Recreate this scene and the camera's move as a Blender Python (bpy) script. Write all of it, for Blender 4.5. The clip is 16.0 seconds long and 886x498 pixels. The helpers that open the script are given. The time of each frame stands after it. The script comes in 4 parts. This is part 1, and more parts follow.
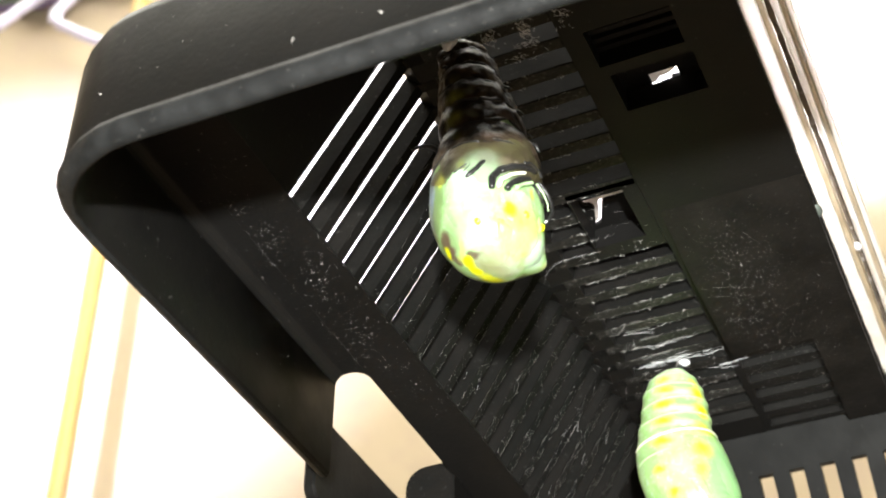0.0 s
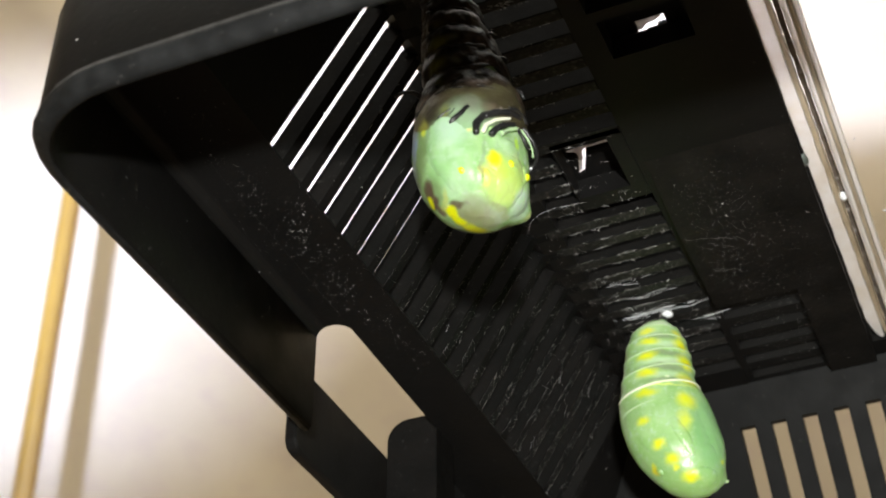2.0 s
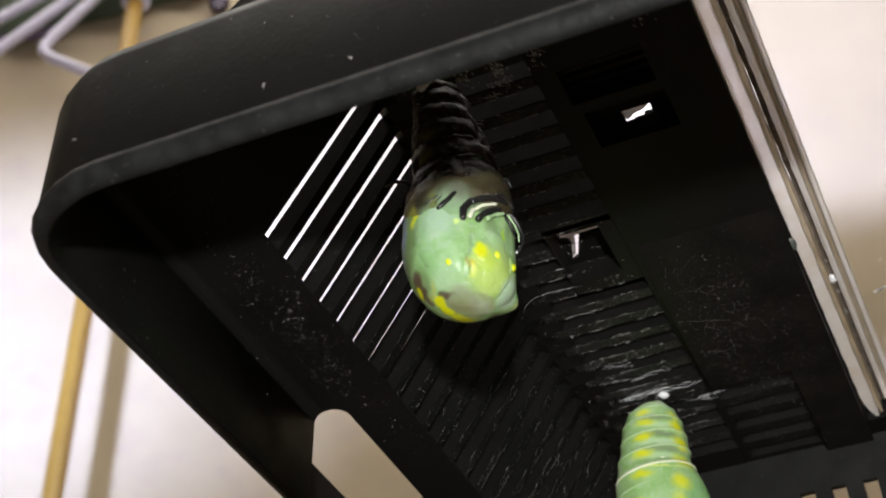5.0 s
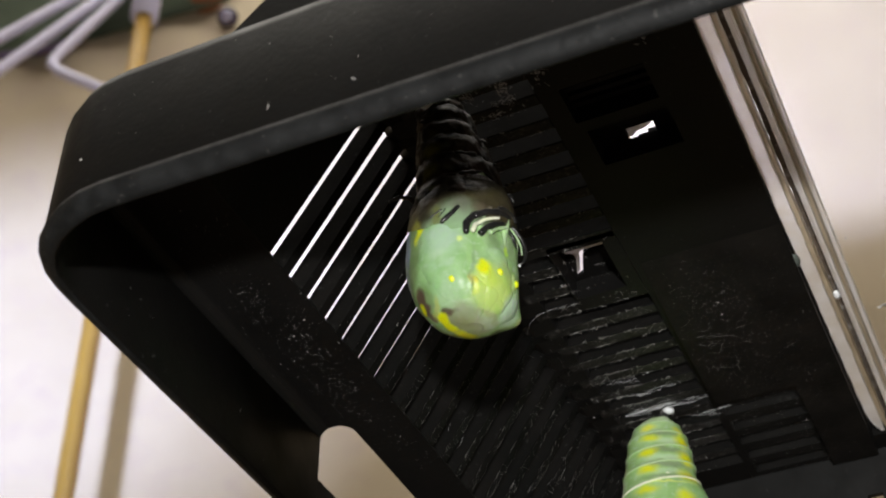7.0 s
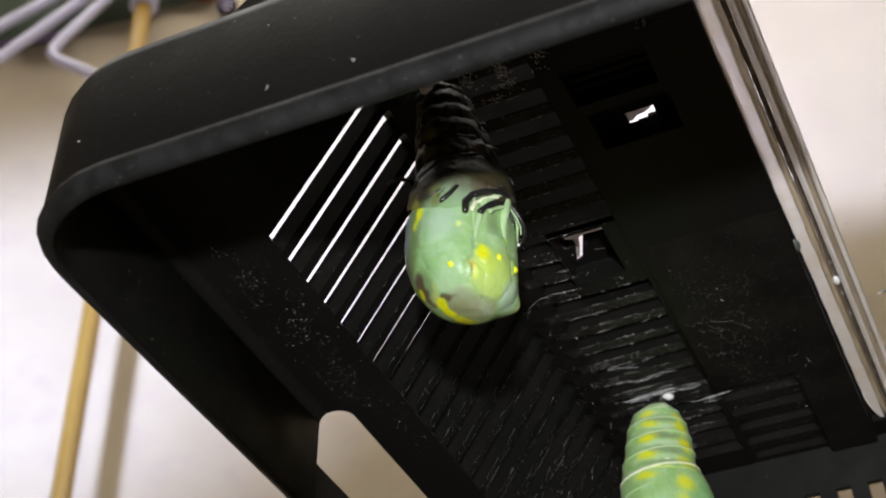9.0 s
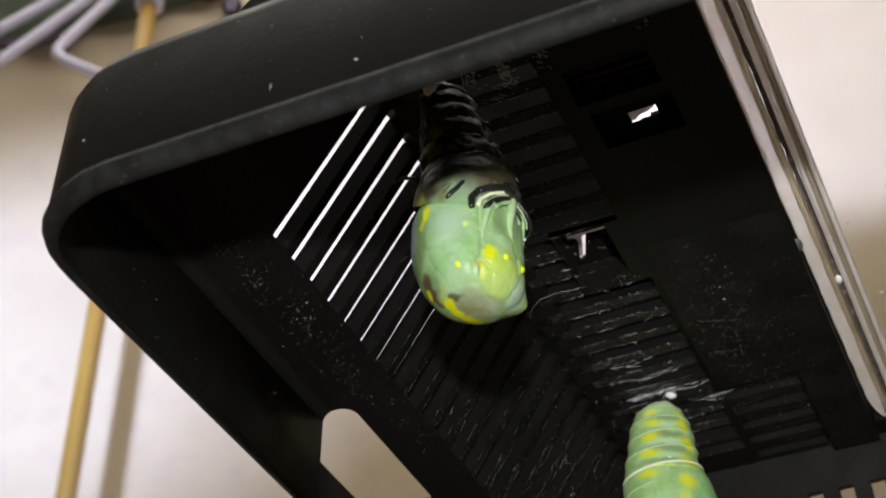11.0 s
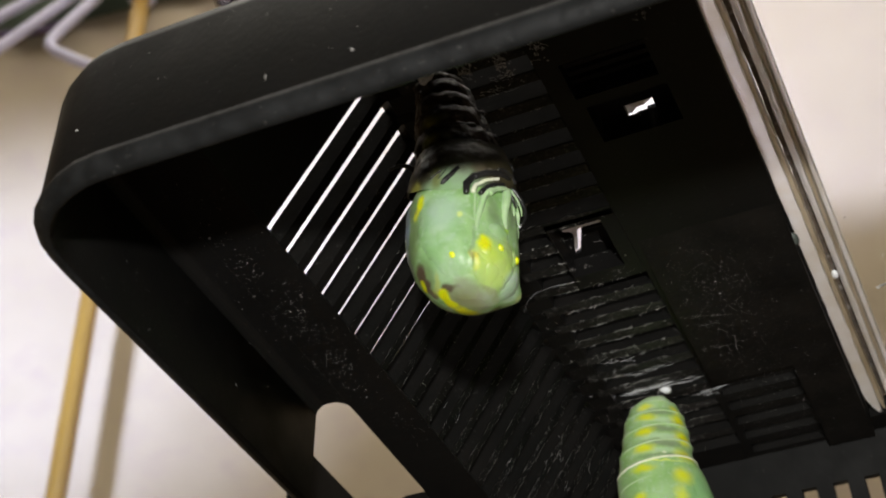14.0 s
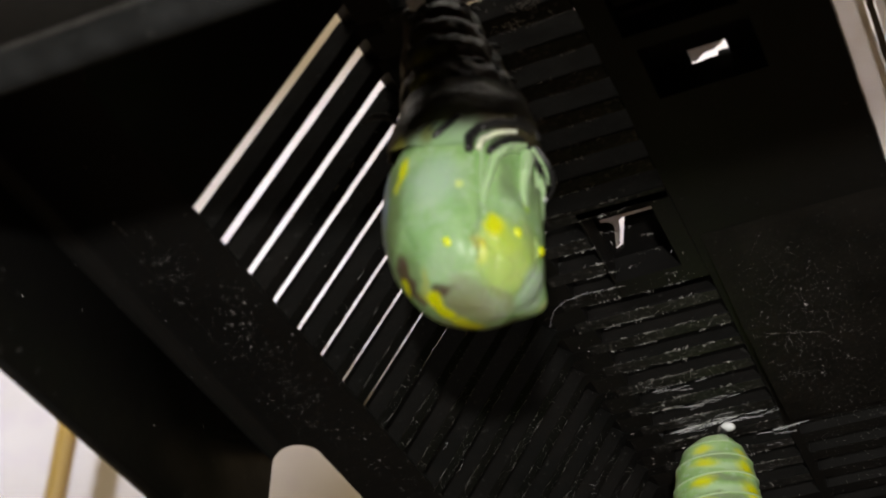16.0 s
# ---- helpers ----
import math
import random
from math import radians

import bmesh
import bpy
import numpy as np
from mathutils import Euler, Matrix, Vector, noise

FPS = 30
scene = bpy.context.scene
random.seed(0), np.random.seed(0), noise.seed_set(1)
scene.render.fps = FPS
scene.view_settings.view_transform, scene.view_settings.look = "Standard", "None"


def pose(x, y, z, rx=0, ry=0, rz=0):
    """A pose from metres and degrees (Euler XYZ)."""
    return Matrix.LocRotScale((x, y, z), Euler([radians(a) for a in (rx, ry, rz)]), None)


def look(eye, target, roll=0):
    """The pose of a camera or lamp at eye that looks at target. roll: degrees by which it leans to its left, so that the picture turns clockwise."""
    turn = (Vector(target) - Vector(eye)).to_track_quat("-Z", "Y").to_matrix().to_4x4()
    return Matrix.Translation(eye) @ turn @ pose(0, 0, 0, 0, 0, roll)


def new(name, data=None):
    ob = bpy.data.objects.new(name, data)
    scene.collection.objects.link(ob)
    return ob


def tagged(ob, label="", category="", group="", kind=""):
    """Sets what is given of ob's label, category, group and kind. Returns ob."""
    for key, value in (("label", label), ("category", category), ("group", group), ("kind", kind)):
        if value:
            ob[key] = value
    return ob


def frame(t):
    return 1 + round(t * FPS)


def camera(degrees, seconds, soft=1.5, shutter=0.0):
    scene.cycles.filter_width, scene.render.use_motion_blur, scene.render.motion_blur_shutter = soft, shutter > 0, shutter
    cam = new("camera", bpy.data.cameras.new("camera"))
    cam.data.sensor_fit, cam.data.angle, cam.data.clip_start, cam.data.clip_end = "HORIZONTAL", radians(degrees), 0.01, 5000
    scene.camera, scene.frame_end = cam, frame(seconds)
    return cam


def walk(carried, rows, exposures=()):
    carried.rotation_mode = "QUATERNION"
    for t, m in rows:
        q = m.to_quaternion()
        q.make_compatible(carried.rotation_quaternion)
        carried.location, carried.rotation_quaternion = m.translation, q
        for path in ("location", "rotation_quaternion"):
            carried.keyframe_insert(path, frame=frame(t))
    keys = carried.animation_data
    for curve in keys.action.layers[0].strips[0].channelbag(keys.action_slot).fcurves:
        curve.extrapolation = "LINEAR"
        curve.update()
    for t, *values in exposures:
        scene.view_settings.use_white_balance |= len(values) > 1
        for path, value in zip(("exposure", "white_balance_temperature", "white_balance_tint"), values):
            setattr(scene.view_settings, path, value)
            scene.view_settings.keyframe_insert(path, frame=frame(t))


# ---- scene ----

# Lid measures are in units of one slot pitch; U turns them into metres.
U = 0.0042
Z0 = 1.30            # height of the lid's flat underside above the floor

PATH = [
    (0.0, 0.0665, -0.1053, 1.1738, 129.21, -0.52, 24.22),
    (0.5, 0.0660, -0.1048, 1.1742, 128.02, -0.33, 23.89),
    (1.0, 0.0657, -0.1044, 1.1751, 127.09, -0.21, 23.53),
    (1.5, 0.0642, -0.1036, 1.1751, 127.24, 0.22, 23.41),
    (2.0, 0.0645, -0.1038, 1.1751, 127.46, 0.17, 23.46),
    (2.5, 0.0651, -0.1039, 1.1749, 127.69, 0.09, 23.50),
    (3.0, 0.0655, -0.1040, 1.1747, 128.08, 0.07, 23.53),
    (3.5, 0.0664, -0.1045, 1.1743, 128.90, 0.02, 23.65),
    (4.0, 0.0667, -0.1044, 1.1744, 128.93, 0.03, 23.63),
    (4.5, 0.0682, -0.1055, 1.1741, 129.78, 0.06, 24.08),
    (7.0, 0.0699, -0.1071, 1.1738, 130.65, -0.06, 24.65),
    (7.5, 0.0702, -0.1071, 1.1735, 130.80, -0.09, 24.72),
    (8.0, 0.0697, -0.1067, 1.1733, 130.63, -0.03, 24.62),
    (8.5, 0.0698, -0.1068, 1.1733, 130.45, -0.11, 24.64),
    (9.0, 0.0696, -0.1064, 1.1735, 130.29, -0.12, 24.58),
    (11.5, 0.0701, -0.1069, 1.1729, 130.27, -0.32, 24.73),
    (12.0, 0.0702, -0.1070, 1.1732, 130.30, -0.36, 24.76),
    (12.5, 0.0703, -0.1070, 1.1731, 130.47, -0.26, 24.78),
    (13.0, 0.0701, -0.1069, 1.1736, 130.38, -0.21, 24.70),
    (13.5, 0.0703, -0.1071, 1.1735, 130.11, -0.30, 24.70),
    (14.0, 0.0693, -0.1060, 1.1736, 130.06, -0.26, 24.32),
    (14.5, 0.0658, -0.1030, 1.1732, 130.27, -0.29, 23.13),
    (15.0, 0.0651, -0.1001, 1.1761, 131.15, 1.02, 21.65),
    (15.3, 0.0663, -0.1017, 1.1756, 130.39, 0.40, 22.53),
    (15.5, 0.0634, -0.0927, 1.1841, 129.96, -0.16, 23.29),
    (16.0, 0.0559, -0.0718, 1.2029, 130.29, -1.09, 24.63),
]

cam = camera(32.5, 16.0, soft=2.0)
cam.data.dof.use_dof, cam.data.dof.focus_distance, cam.data.dof.aperture_fstop = True, 0.175, 62.0
EXPOSURE = [(0.0, 1.96, 6500, 6), (0.5, 1.98, 6500, 6), (1.0, 1.88, 6500, 5), (1.5, 1.38, 6500, 5), (2.0, 0.74, 6500, 7), (3.0, 0.40, 6500, 8), (3.5, 0.38, 6500, 9), (4.5, 0.28, 6450, 10),
            (6.8, 0.08, 6450, 10), (7.3, -0.27, 7200, 9), (7.5, -0.72, 8400, 8), (7.7, -0.32, 9000, 7), (8.0, 0.06, 9800, 6), (8.2, 0.13, 7200, 5), (8.5, 0.18, 6400, 3), (9.0, 0.13, 6350, 10), (12.0, 0.05, 6550, 9), (14.5, 0.00, 6600, 9), (15.4, -0.05, 6600, 10), (16.0, -0.20, 6800, 10)]
walk(cam, [(t, pose(x, y, z, rx, ry, rz)) for t, x, y, z, rx, ry, rz in PATH], EXPOSURE)

# Room frame: r runs along the back wall, d away from the viewer, h up, from a point near the viewer.
EYE = Vector((16.5, -25.6, -30.2))
RV, DV = Vector((0.908, 0.419, 0)), Vector((-0.419, 0.908, 0))
AZ = math.degrees(math.atan2(0.419, 0.908))


def room(r, d, h):
    p = EYE + RV * r + DV * d
    return Vector((p.x * U, p.y * U, Z0 + (p.z + h) * U))


# ---- light ----
world = bpy.data.worlds.new("world")
scene.world = world
world.use_nodes = True
world.node_tree.nodes["Background"].inputs[0].default_value = (0.9, 0.85, 0.78, 1)
world.node_tree.nodes["Background"].inputs[1].default_value = 0.085


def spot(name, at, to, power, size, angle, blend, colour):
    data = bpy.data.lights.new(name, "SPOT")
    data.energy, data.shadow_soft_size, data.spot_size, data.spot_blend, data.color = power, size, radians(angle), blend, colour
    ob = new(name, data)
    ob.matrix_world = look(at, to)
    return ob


# Three unseen spots added at one point; their cones shape the wall's bright band.
BEAMS_AT = room(-205, -35, 90)
spot("added_wall_spot", BEAMS_AT, room(-75, 215, 158), 102, 0.085, 16.4, 0.05, (0.80, 0.95, 1.54))
spot("added_wall_spot", BEAMS_AT, room(6, 215, 198), 164, 0.03, 14.0, 0.15, (0.81, 0.94, 1.58))
spot("added_wall_spot", BEAMS_AT, room(80, 215, 248), 200, 0.03, 15.8, 0.12, (0.84, 0.95, 1.46))
spot("torch", room(-2.9, -48.6, -16), room(-3, 40, 28), 7.0, 0.008, 60, 0.5, (1.0, 0.98, 0.95))
# Wide disk under the ceiling, added as fill; no such lamp is seen.
ceil = bpy.data.lights.new("added_room_light", "AREA")
ceil.shape, ceil.size, ceil.energy, ceil.color = "DISK", 1.5, 12.6, (1.0, 0.95, 0.86)
ceil_ob = new("added_room_light", ceil)
ceil_ob.matrix_world = Matrix.Translation(room(-10, 75, 0)) @ Matrix.Translation((0, 0, 2.55 - room(0, 0, 0).z))


# ---- materials ----
def mat(name, base, rough=0.5, metal=0.0, spec=0.5, var=None, scale=60.0, amount=0.5, bump=0.0, bump_scale=200.0,
        fine=None, fine_scale=900.0, fine_at=(0.6, 0.72), sss=0.0, trans=0.0, ior=1.49):
    """Principled surface with two scales of variation and a bump."""
    m = bpy.data.materials.new(name)
    m.use_nodes = True
    nt = m.node_tree
    b = nt.nodes["Principled BSDF"]
    b.inputs["Roughness"].default_value = rough
    b.inputs["Metallic"].default_value = metal
    b.inputs["Specular IOR Level"].default_value = spec
    b.inputs["IOR"].default_value = ior
    b.inputs["Transmission Weight"].default_value = trans
    if sss:
        b.inputs["Subsurface Weight"].default_value = sss
        b.inputs["Subsurface Radius"].default_value = (0.0020, 0.0030, 0.0013)
    co = nt.nodes.new("ShaderNodeTexCoord")
    last = None
    rgb = nt.nodes.new("ShaderNodeRGB")
    rgb.outputs[0].default_value = (*base, 1)
    last = rgb.outputs[0]

    def noise_tex(s, detail=4.0):
        n = nt.nodes.new("ShaderNodeTexNoise")
        n.inputs["Scale"].default_value = s
        n.inputs["Detail"].default_value = detail
        nt.links.new(co.outputs["Object"], n.inputs["Vector"])
        return n

    def mix(fac, col):
        nonlocal last
        x = nt.nodes.new("ShaderNodeMix")
        x.data_type = "RGBA"
        nt.links.new(fac, x.inputs[0])
        nt.links.new(last, x.inputs[6])
        x.inputs[7].default_value = (*col, 1)
        last = x.outputs[2]

    def ramp(src, lo, hi, top=1.0):
        r = nt.nodes.new("ShaderNodeMapRange")
        r.inputs[1].default_value, r.inputs[2].default_value, r.inputs[4].default_value = lo, hi, top
        nt.links.new(src, r.inputs[0])
        return r.outputs[0]

    if var:
        mix(ramp(noise_tex(scale).outputs["Fac"], 0.35, 0.68, amount), var)
    if fine:
        mix(ramp(noise_tex(fine_scale, 2.0).outputs["Fac"], *fine_at), fine)
    nt.links.new(last, b.inputs["Base Color"])
    if rough > 0.02 and not trans:
        nt.links.new(ramp_rough(nt, noise_tex(scale * 2.3), rough), b.inputs["Roughness"])
    if bump:
        bp = nt.nodes.new("ShaderNodeBump")
        bp.inputs["Strength"].default_value = bump
        bp.inputs["Distance"].default_value = 0.0004
        nt.links.new(noise_tex(bump_scale, 6.0).outputs["Fac"], bp.inputs["Height"])
        nt.links.new(bp.outputs[0], b.inputs["Normal"])
    return m


def ramp_rough(nt, n, rough):
    r = nt.nodes.new("ShaderNodeMapRange")
    r.inputs[1].default_value, r.inputs[2].default_value = 0.3, 0.7
    r.inputs[3].default_value, r.inputs[4].default_value = rough * 0.85, min(1.0, rough * 1.15)
    nt.links.new(n.outputs["Fac"], r.inputs[0])
    return r.outputs[0]


def blotched(name, source, marks):
    """Copy of a material with soft-edged colour marks: (place, half sizes, softness, strength, colour) in lid units."""
    m = source.copy()
    m.name = name
    nt = m.node_tree
    b = nt.nodes["Principled BSDF"]
    last = b.inputs["Base Color"].links[0].from_socket
    co = nt.nodes.new("ShaderNodeTexCoord")
    nz = nt.nodes.new("ShaderNodeTexNoise")
    nz.inputs["Scale"].default_value, nz.inputs["Detail"].default_value = 700, 3
    nt.links.new(co.outputs["Object"], nz.inputs["Vector"])
    sub = nt.nodes.new("ShaderNodeVectorMath")
    sub.operation = "SUBTRACT"
    sub.inputs[1].default_value = (0.5, 0.5, 0.5)
    nt.links.new(nz.outputs["Color"], sub.inputs[0])
    wob = nt.nodes.new("ShaderNodeVectorMath")
    wob.operation = "MULTIPLY_ADD"
    wob.inputs[1].default_value = (0.0011, 0.0011, 0.0011)
    nt.links.new(sub.outputs[0], wob.inputs[0])
    nt.links.new(co.outputs["Object"], wob.inputs[2])
    for at, half, soft, strength, colour in marks:
        mul = nt.nodes.new("ShaderNodeVectorMath")
        mul.operation = "MULTIPLY_ADD"
        k = [1 / (h * U) for h in half]
        mul.inputs[1].default_value = k
        mul.inputs[2].default_value = [-a * U * q for a, q in zip(at, k)]
        nt.links.new(wob.outputs[0], mul.inputs[0])
        ln = nt.nodes.new("ShaderNodeVectorMath")
        ln.operation = "LENGTH"
        nt.links.new(mul.outputs[0], ln.inputs[0])
        r = nt.nodes.new("ShaderNodeMapRange")
        r.interpolation_type = "SMOOTHSTEP"
        r.inputs[1].default_value, r.inputs[2].default_value, r.inputs[3].default_value, r.inputs[4].default_value = 1 - soft, 1 + soft, strength, 0
        nt.links.new(ln.outputs["Value"], r.inputs[0])
        x = nt.nodes.new("ShaderNodeMix")
        x.data_type = "RGBA"
        nt.links.new(r.outputs[0], x.inputs[0])
        nt.links.new(last, x.inputs[6])
        x.inputs[7].default_value = (*colour, 1)
        last = x.outputs[2]
    nt.links.new(last, b.inputs["Base Color"])
    return m


M_BLACK = mat("black_plastic", (0.0044, 0.0043, 0.0041), 0.48, spec=0.15, var=(0.0080, 0.0076, 0.0073), scale=70, bump=0.08, bump_scale=1500,
              fine=(0.05, 0.05, 0.047), fine_scale=1400, fine_at=(0.70, 0.80))
M_DUSTY = mat("dusty_black_plastic", (0.0045, 0.0043, 0.0040), 0.5, spec=0.13, var=(0.010, 0.009, 0.008), scale=160, amount=0.9, bump=0.15, bump_scale=1200, fine=(0.05, 0.047, 0.043), fine_scale=2800, fine_at=(0.66, 0.80))
# Darker copy of the black plastic; shades slat sides and latch web by colour.
M_SLOT = mat("dull_shaded_plastic", (0.0034, 0.0035, 0.0033), 0.6, spec=0.08, var=(0.0064, 0.0057, 0.0053), scale=150, amount=0.9, bump=0.15, bump_scale=900, fine=(0.035, 0.035, 0.033), fine_scale=1700, fine_at=(0.66, 0.80))
M_UNDER = mat("worn_slat_underside", (0.0042, 0.0040, 0.0038), 0.5, spec=0.17, var=(0.016, 0.016, 0.015), scale=260, amount=0.9, bump=0.5, bump_scale=1100, fine=(0.08, 0.076, 0.072), fine_scale=1700, fine_at=(0.57, 0.78))
M_BURR = mat("cloudy_plastic", (0.11, 0.13, 0.115), 0.35, spec=0.5, var=(0.04, 0.05, 0.045), scale=700, amount=0.9, bump=0.8, bump_scale=900)
M_FAR = mat("matt_black_plastic", (0.0045, 0.0047, 0.0046), 0.55, spec=0.10, var=(0.010, 0.010, 0.0095), scale=90, bump=0.06, bump_scale=900, fine=(0.04, 0.04, 0.037), fine_scale=1400, fine_at=(0.70, 0.80))
M_LIP_LIT = mat("scuffed_lit_lip_plastic", (0.0065, 0.007, 0.0072), 0.55, spec=0.20, var=(0.014, 0.015, 0.0155), scale=420, amount=0.9, bump=0.2, bump_scale=1100,
             fine=(0.05, 0.05, 0.047), fine_scale=1500, fine_at=(0.66, 0.78))
M_CLEAR = mat("clear_plastic", (1.0, 1.0, 1.0), 0.06, trans=1.0, ior=1.45, bump=0.05, bump_scale=120)
M_FROST = mat("whitened_clear_edge", (0.98, 0.97, 0.99), 0.30, spec=0.5, var=(0.84, 0.78, 0.70), scale=220, amount=0.8, bump=0.15, bump_scale=300, trans=0.55, ior=1.12)
M_DIMMER = mat("grey_translucent_plastic", (0.42, 0.39, 0.35), 0.6, spec=0.3, var=(0.32, 0.29, 0.26), scale=300, amount=0.8, trans=0.4, ior=1.1, bump=0.2, bump_scale=400)
M_TAN = mat("tan_plastic_seam", (0.62, 0.53, 0.39), 0.35, spec=0.5, var=(0.34, 0.27, 0.18), scale=160, amount=0.9, bump=0.3, bump_scale=260, trans=0.5, ior=1.2)
M_DUST = mat("pale_dust", (0.74, 0.73, 0.70), 0.6, var=(0.06, 0.06, 0.055), scale=900, amount=1.0)
M_WALL = mat("beige_plaster", (0.56, 0.475, 0.345), 0.85, spec=0.2, var=(0.47, 0.39, 0.275), scale=11, amount=0.75, bump=0.5, bump_scale=90, fine=(0.50, 0.41, 0.315), fine_scale=45, fine_at=(0.48, 0.75))
M_FLOOR = mat("pale_bounce_floor", (0.64, 0.54, 0.46), 0.5, var=(0.56, 0.46, 0.38), scale=9, bump=0.2)
M_CEIL = mat("white_ceiling", (0.75, 0.73, 0.70), 0.9, spec=0.2, var=(0.70, 0.68, 0.64), scale=5, bump=0.2)
M_BRASS = mat("varnished_wood", (0.34, 0.20, 0.025), 0.35, var=(0.25, 0.135, 0.015), scale=25, bump=0.1)
M_WHITE = mat("white_plastic", (0.70, 0.68, 0.86), 0.4, var=(0.60, 0.58, 0.78), scale=30)
M_GREEN_CLOTH = mat("dark_green_cloth", (0.12, 0.15, 0.10), 0.9, var=(0.07, 0.09, 0.06), scale=20, bump=0.4)
M_BLUE = mat("blue_hem", (0.10, 0.08, 0.15), 0.8, var=(0.13, 0.07, 0.09), scale=25)
M_RUST = mat("rust_brown", (0.30, 0.12, 0.05), 0.5, var=(0.2, 0.08, 0.03), scale=40)
M_DARKBEAD = mat("dark_bead", (0.05, 0.035, 0.075), 0.2, var=(0.05, 0.05, 0.07), scale=80)
M_BLUEPALE = mat("pale_blue_ring", (0.72, 0.70, 0.95), 0.3, var=(0.42, 0.38, 0.74), scale=80)
M_PUPA = mat("fresh_green_cuticle", (0.22, 0.40, 0.14), 0.40, spec=0.32, var=(0.35, 0.53, 0.25), scale=520, amount=0.9, sss=0.5, bump=0.22, bump_scale=900,
             fine=(0.42, 0.56, 0.38), fine_scale=1500, fine_at=(0.52, 0.80))
M_PUPA_LIGHT = mat("settled_green_cuticle", (0.27, 0.48, 0.16), 0.34, spec=0.45, var=(0.38, 0.58, 0.27), scale=420, amount=0.9, sss=0.4, bump=0.22, bump_scale=900, fine=(0.44, 0.60, 0.42), fine_scale=1500, fine_at=(0.52, 0.80))
M_GROOVE = mat("groove_brown", (0.13, 0.105, 0.085), 0.25, var=(0.06, 0.055, 0.05), scale=120, amount=1.0, fine=(0.3, 0.28, 0.27), fine_scale=500, fine_at=(0.62, 0.75))
M_PUPA_PALE = mat("pale_green_cuticle", (0.46, 0.62, 0.36), 0.38, spec=0.5, var=(0.38, 0.55, 0.28), scale=400, sss=0.3, bump=0.2, bump_scale=700)
M_RIDGE_GLINT = mat("white_ridge_and_glint", (0.78, 0.80, 0.66), 0.35, spec=0.5, var=(0.66, 0.74, 0.45), scale=500, amount=0.8)
M_LEG = mat("pale_leg_case", (0.34, 0.52, 0.26), 0.36, spec=0.4, var=(0.44, 0.60, 0.36), scale=350, amount=1.0, sss=0.3, bump=0.3, bump_scale=600)
M_YELLOW = mat("bright_yellow_cuticle", (0.68, 0.78, 0.004), 0.35, var=(0.62, 0.66, 0.05), scale=600, sss=0.2)
M_SKIN = mat("shed_black_skin", (0.014, 0.011, 0.008), 0.42, spec=0.20, var=(0.060, 0.042, 0.026), scale=700, amount=0.9, bump=1.0, bump_scale=600)
M_HEM = mat("translucent_skin_edge", (0.030, 0.023, 0.015), 0.38, spec=0.4, var=(0.065, 0.060, 0.025), scale=380, amount=0.8, sss=0.1, bump=0.4, bump_scale=800)
M_SKIN_OLIVE = mat("olive_skin_band", (0.105, 0.080, 0.038), 0.6, spec=0.25, var=(0.013, 0.010, 0.008), scale=400, bump=0.6, bump_scale=900)
M_BLACKMARK = mat("black_mark", (0.010, 0.010, 0.010), 0.34, var=(0.02, 0.02, 0.02), scale=400)
M_SILK = mat("white_silk", (0.84, 0.87, 0.91), 0.3, var=(0.6, 0.6, 0.56), scale=900, bump=0.6, bump_scale=1200)


# ---- mesh tools ----
def mesh_of(bm, material, smooth=False, name="mesh"):
    bmesh.ops.recalc_face_normals(bm, faces=bm.faces)
    me = bpy.data.meshes.new(name)
    bm.to_mesh(me)
    bm.free()
    me.materials.append(material)
    if smooth:
        for p in me.polygons:
            p.use_smooth = True
    return me


def part(name, bm, material, parent=None, label="", smooth=False):
    ob = new(name, bm if isinstance(bm, bpy.types.Mesh) else mesh_of(bm, material, smooth, name))
    ob.parent = parent
    if label:
        tagged(ob, label)
    return ob


def empty(name, at, label, category, kind="", group=""):
    ob = new(name)
    ob.empty_display_size = 0.005
    ob.matrix_basis = at if isinstance(at, Matrix) else Matrix.Translation(at)
    return tagged(ob, label, category, group, kind)


def hexa(bm, lo, hi, s=U):
    """Block between two corners."""
    v = [bm.verts.new((x * s, y * s, z * s)) for z in (lo[2], hi[2]) for y in (lo[1], hi[1]) for x in (lo[0], hi[0])]
    for f in ((0, 2, 3, 1), (4, 5, 7, 6), (0, 1, 5, 4), (2, 6, 7, 3), (0, 4, 6, 2), (1, 3, 7, 5)):
        bm.faces.new([v[i] for i in f])
    return bm


def bevel(bm, width, s=U, segments=1):
    bmesh.ops.recalc_face_normals(bm, faces=bm.faces)
    bmesh.ops.bevel(bm, geom=list(bm.edges), offset=width * s, segments=segments, affect="EDGES", clamp_overlap=True)
    return bm


def block(lo, hi, s=U, round_edge=0.0, segments=1):
    bm = hexa(bmesh.new(), lo, hi, s)
    return bevel(bm, round_edge, s, segments) if round_edge else bm


def strip(profile_a, profile_b, s=U):
    """Solid between two equal closed profiles (lists of points)."""
    bm = bmesh.new()
    a = [bm.verts.new(Vector(p) * s) for p in profile_a]
    b = [bm.verts.new(Vector(p) * s) for p in profile_b]
    n = len(a)
    bm.faces.new(a)
    bm.faces.new(b[::-1])
    for i in range(n):
        bm.faces.new((a[i], b[i], b[(i + 1) % n], a[(i + 1) % n]))
    return bm


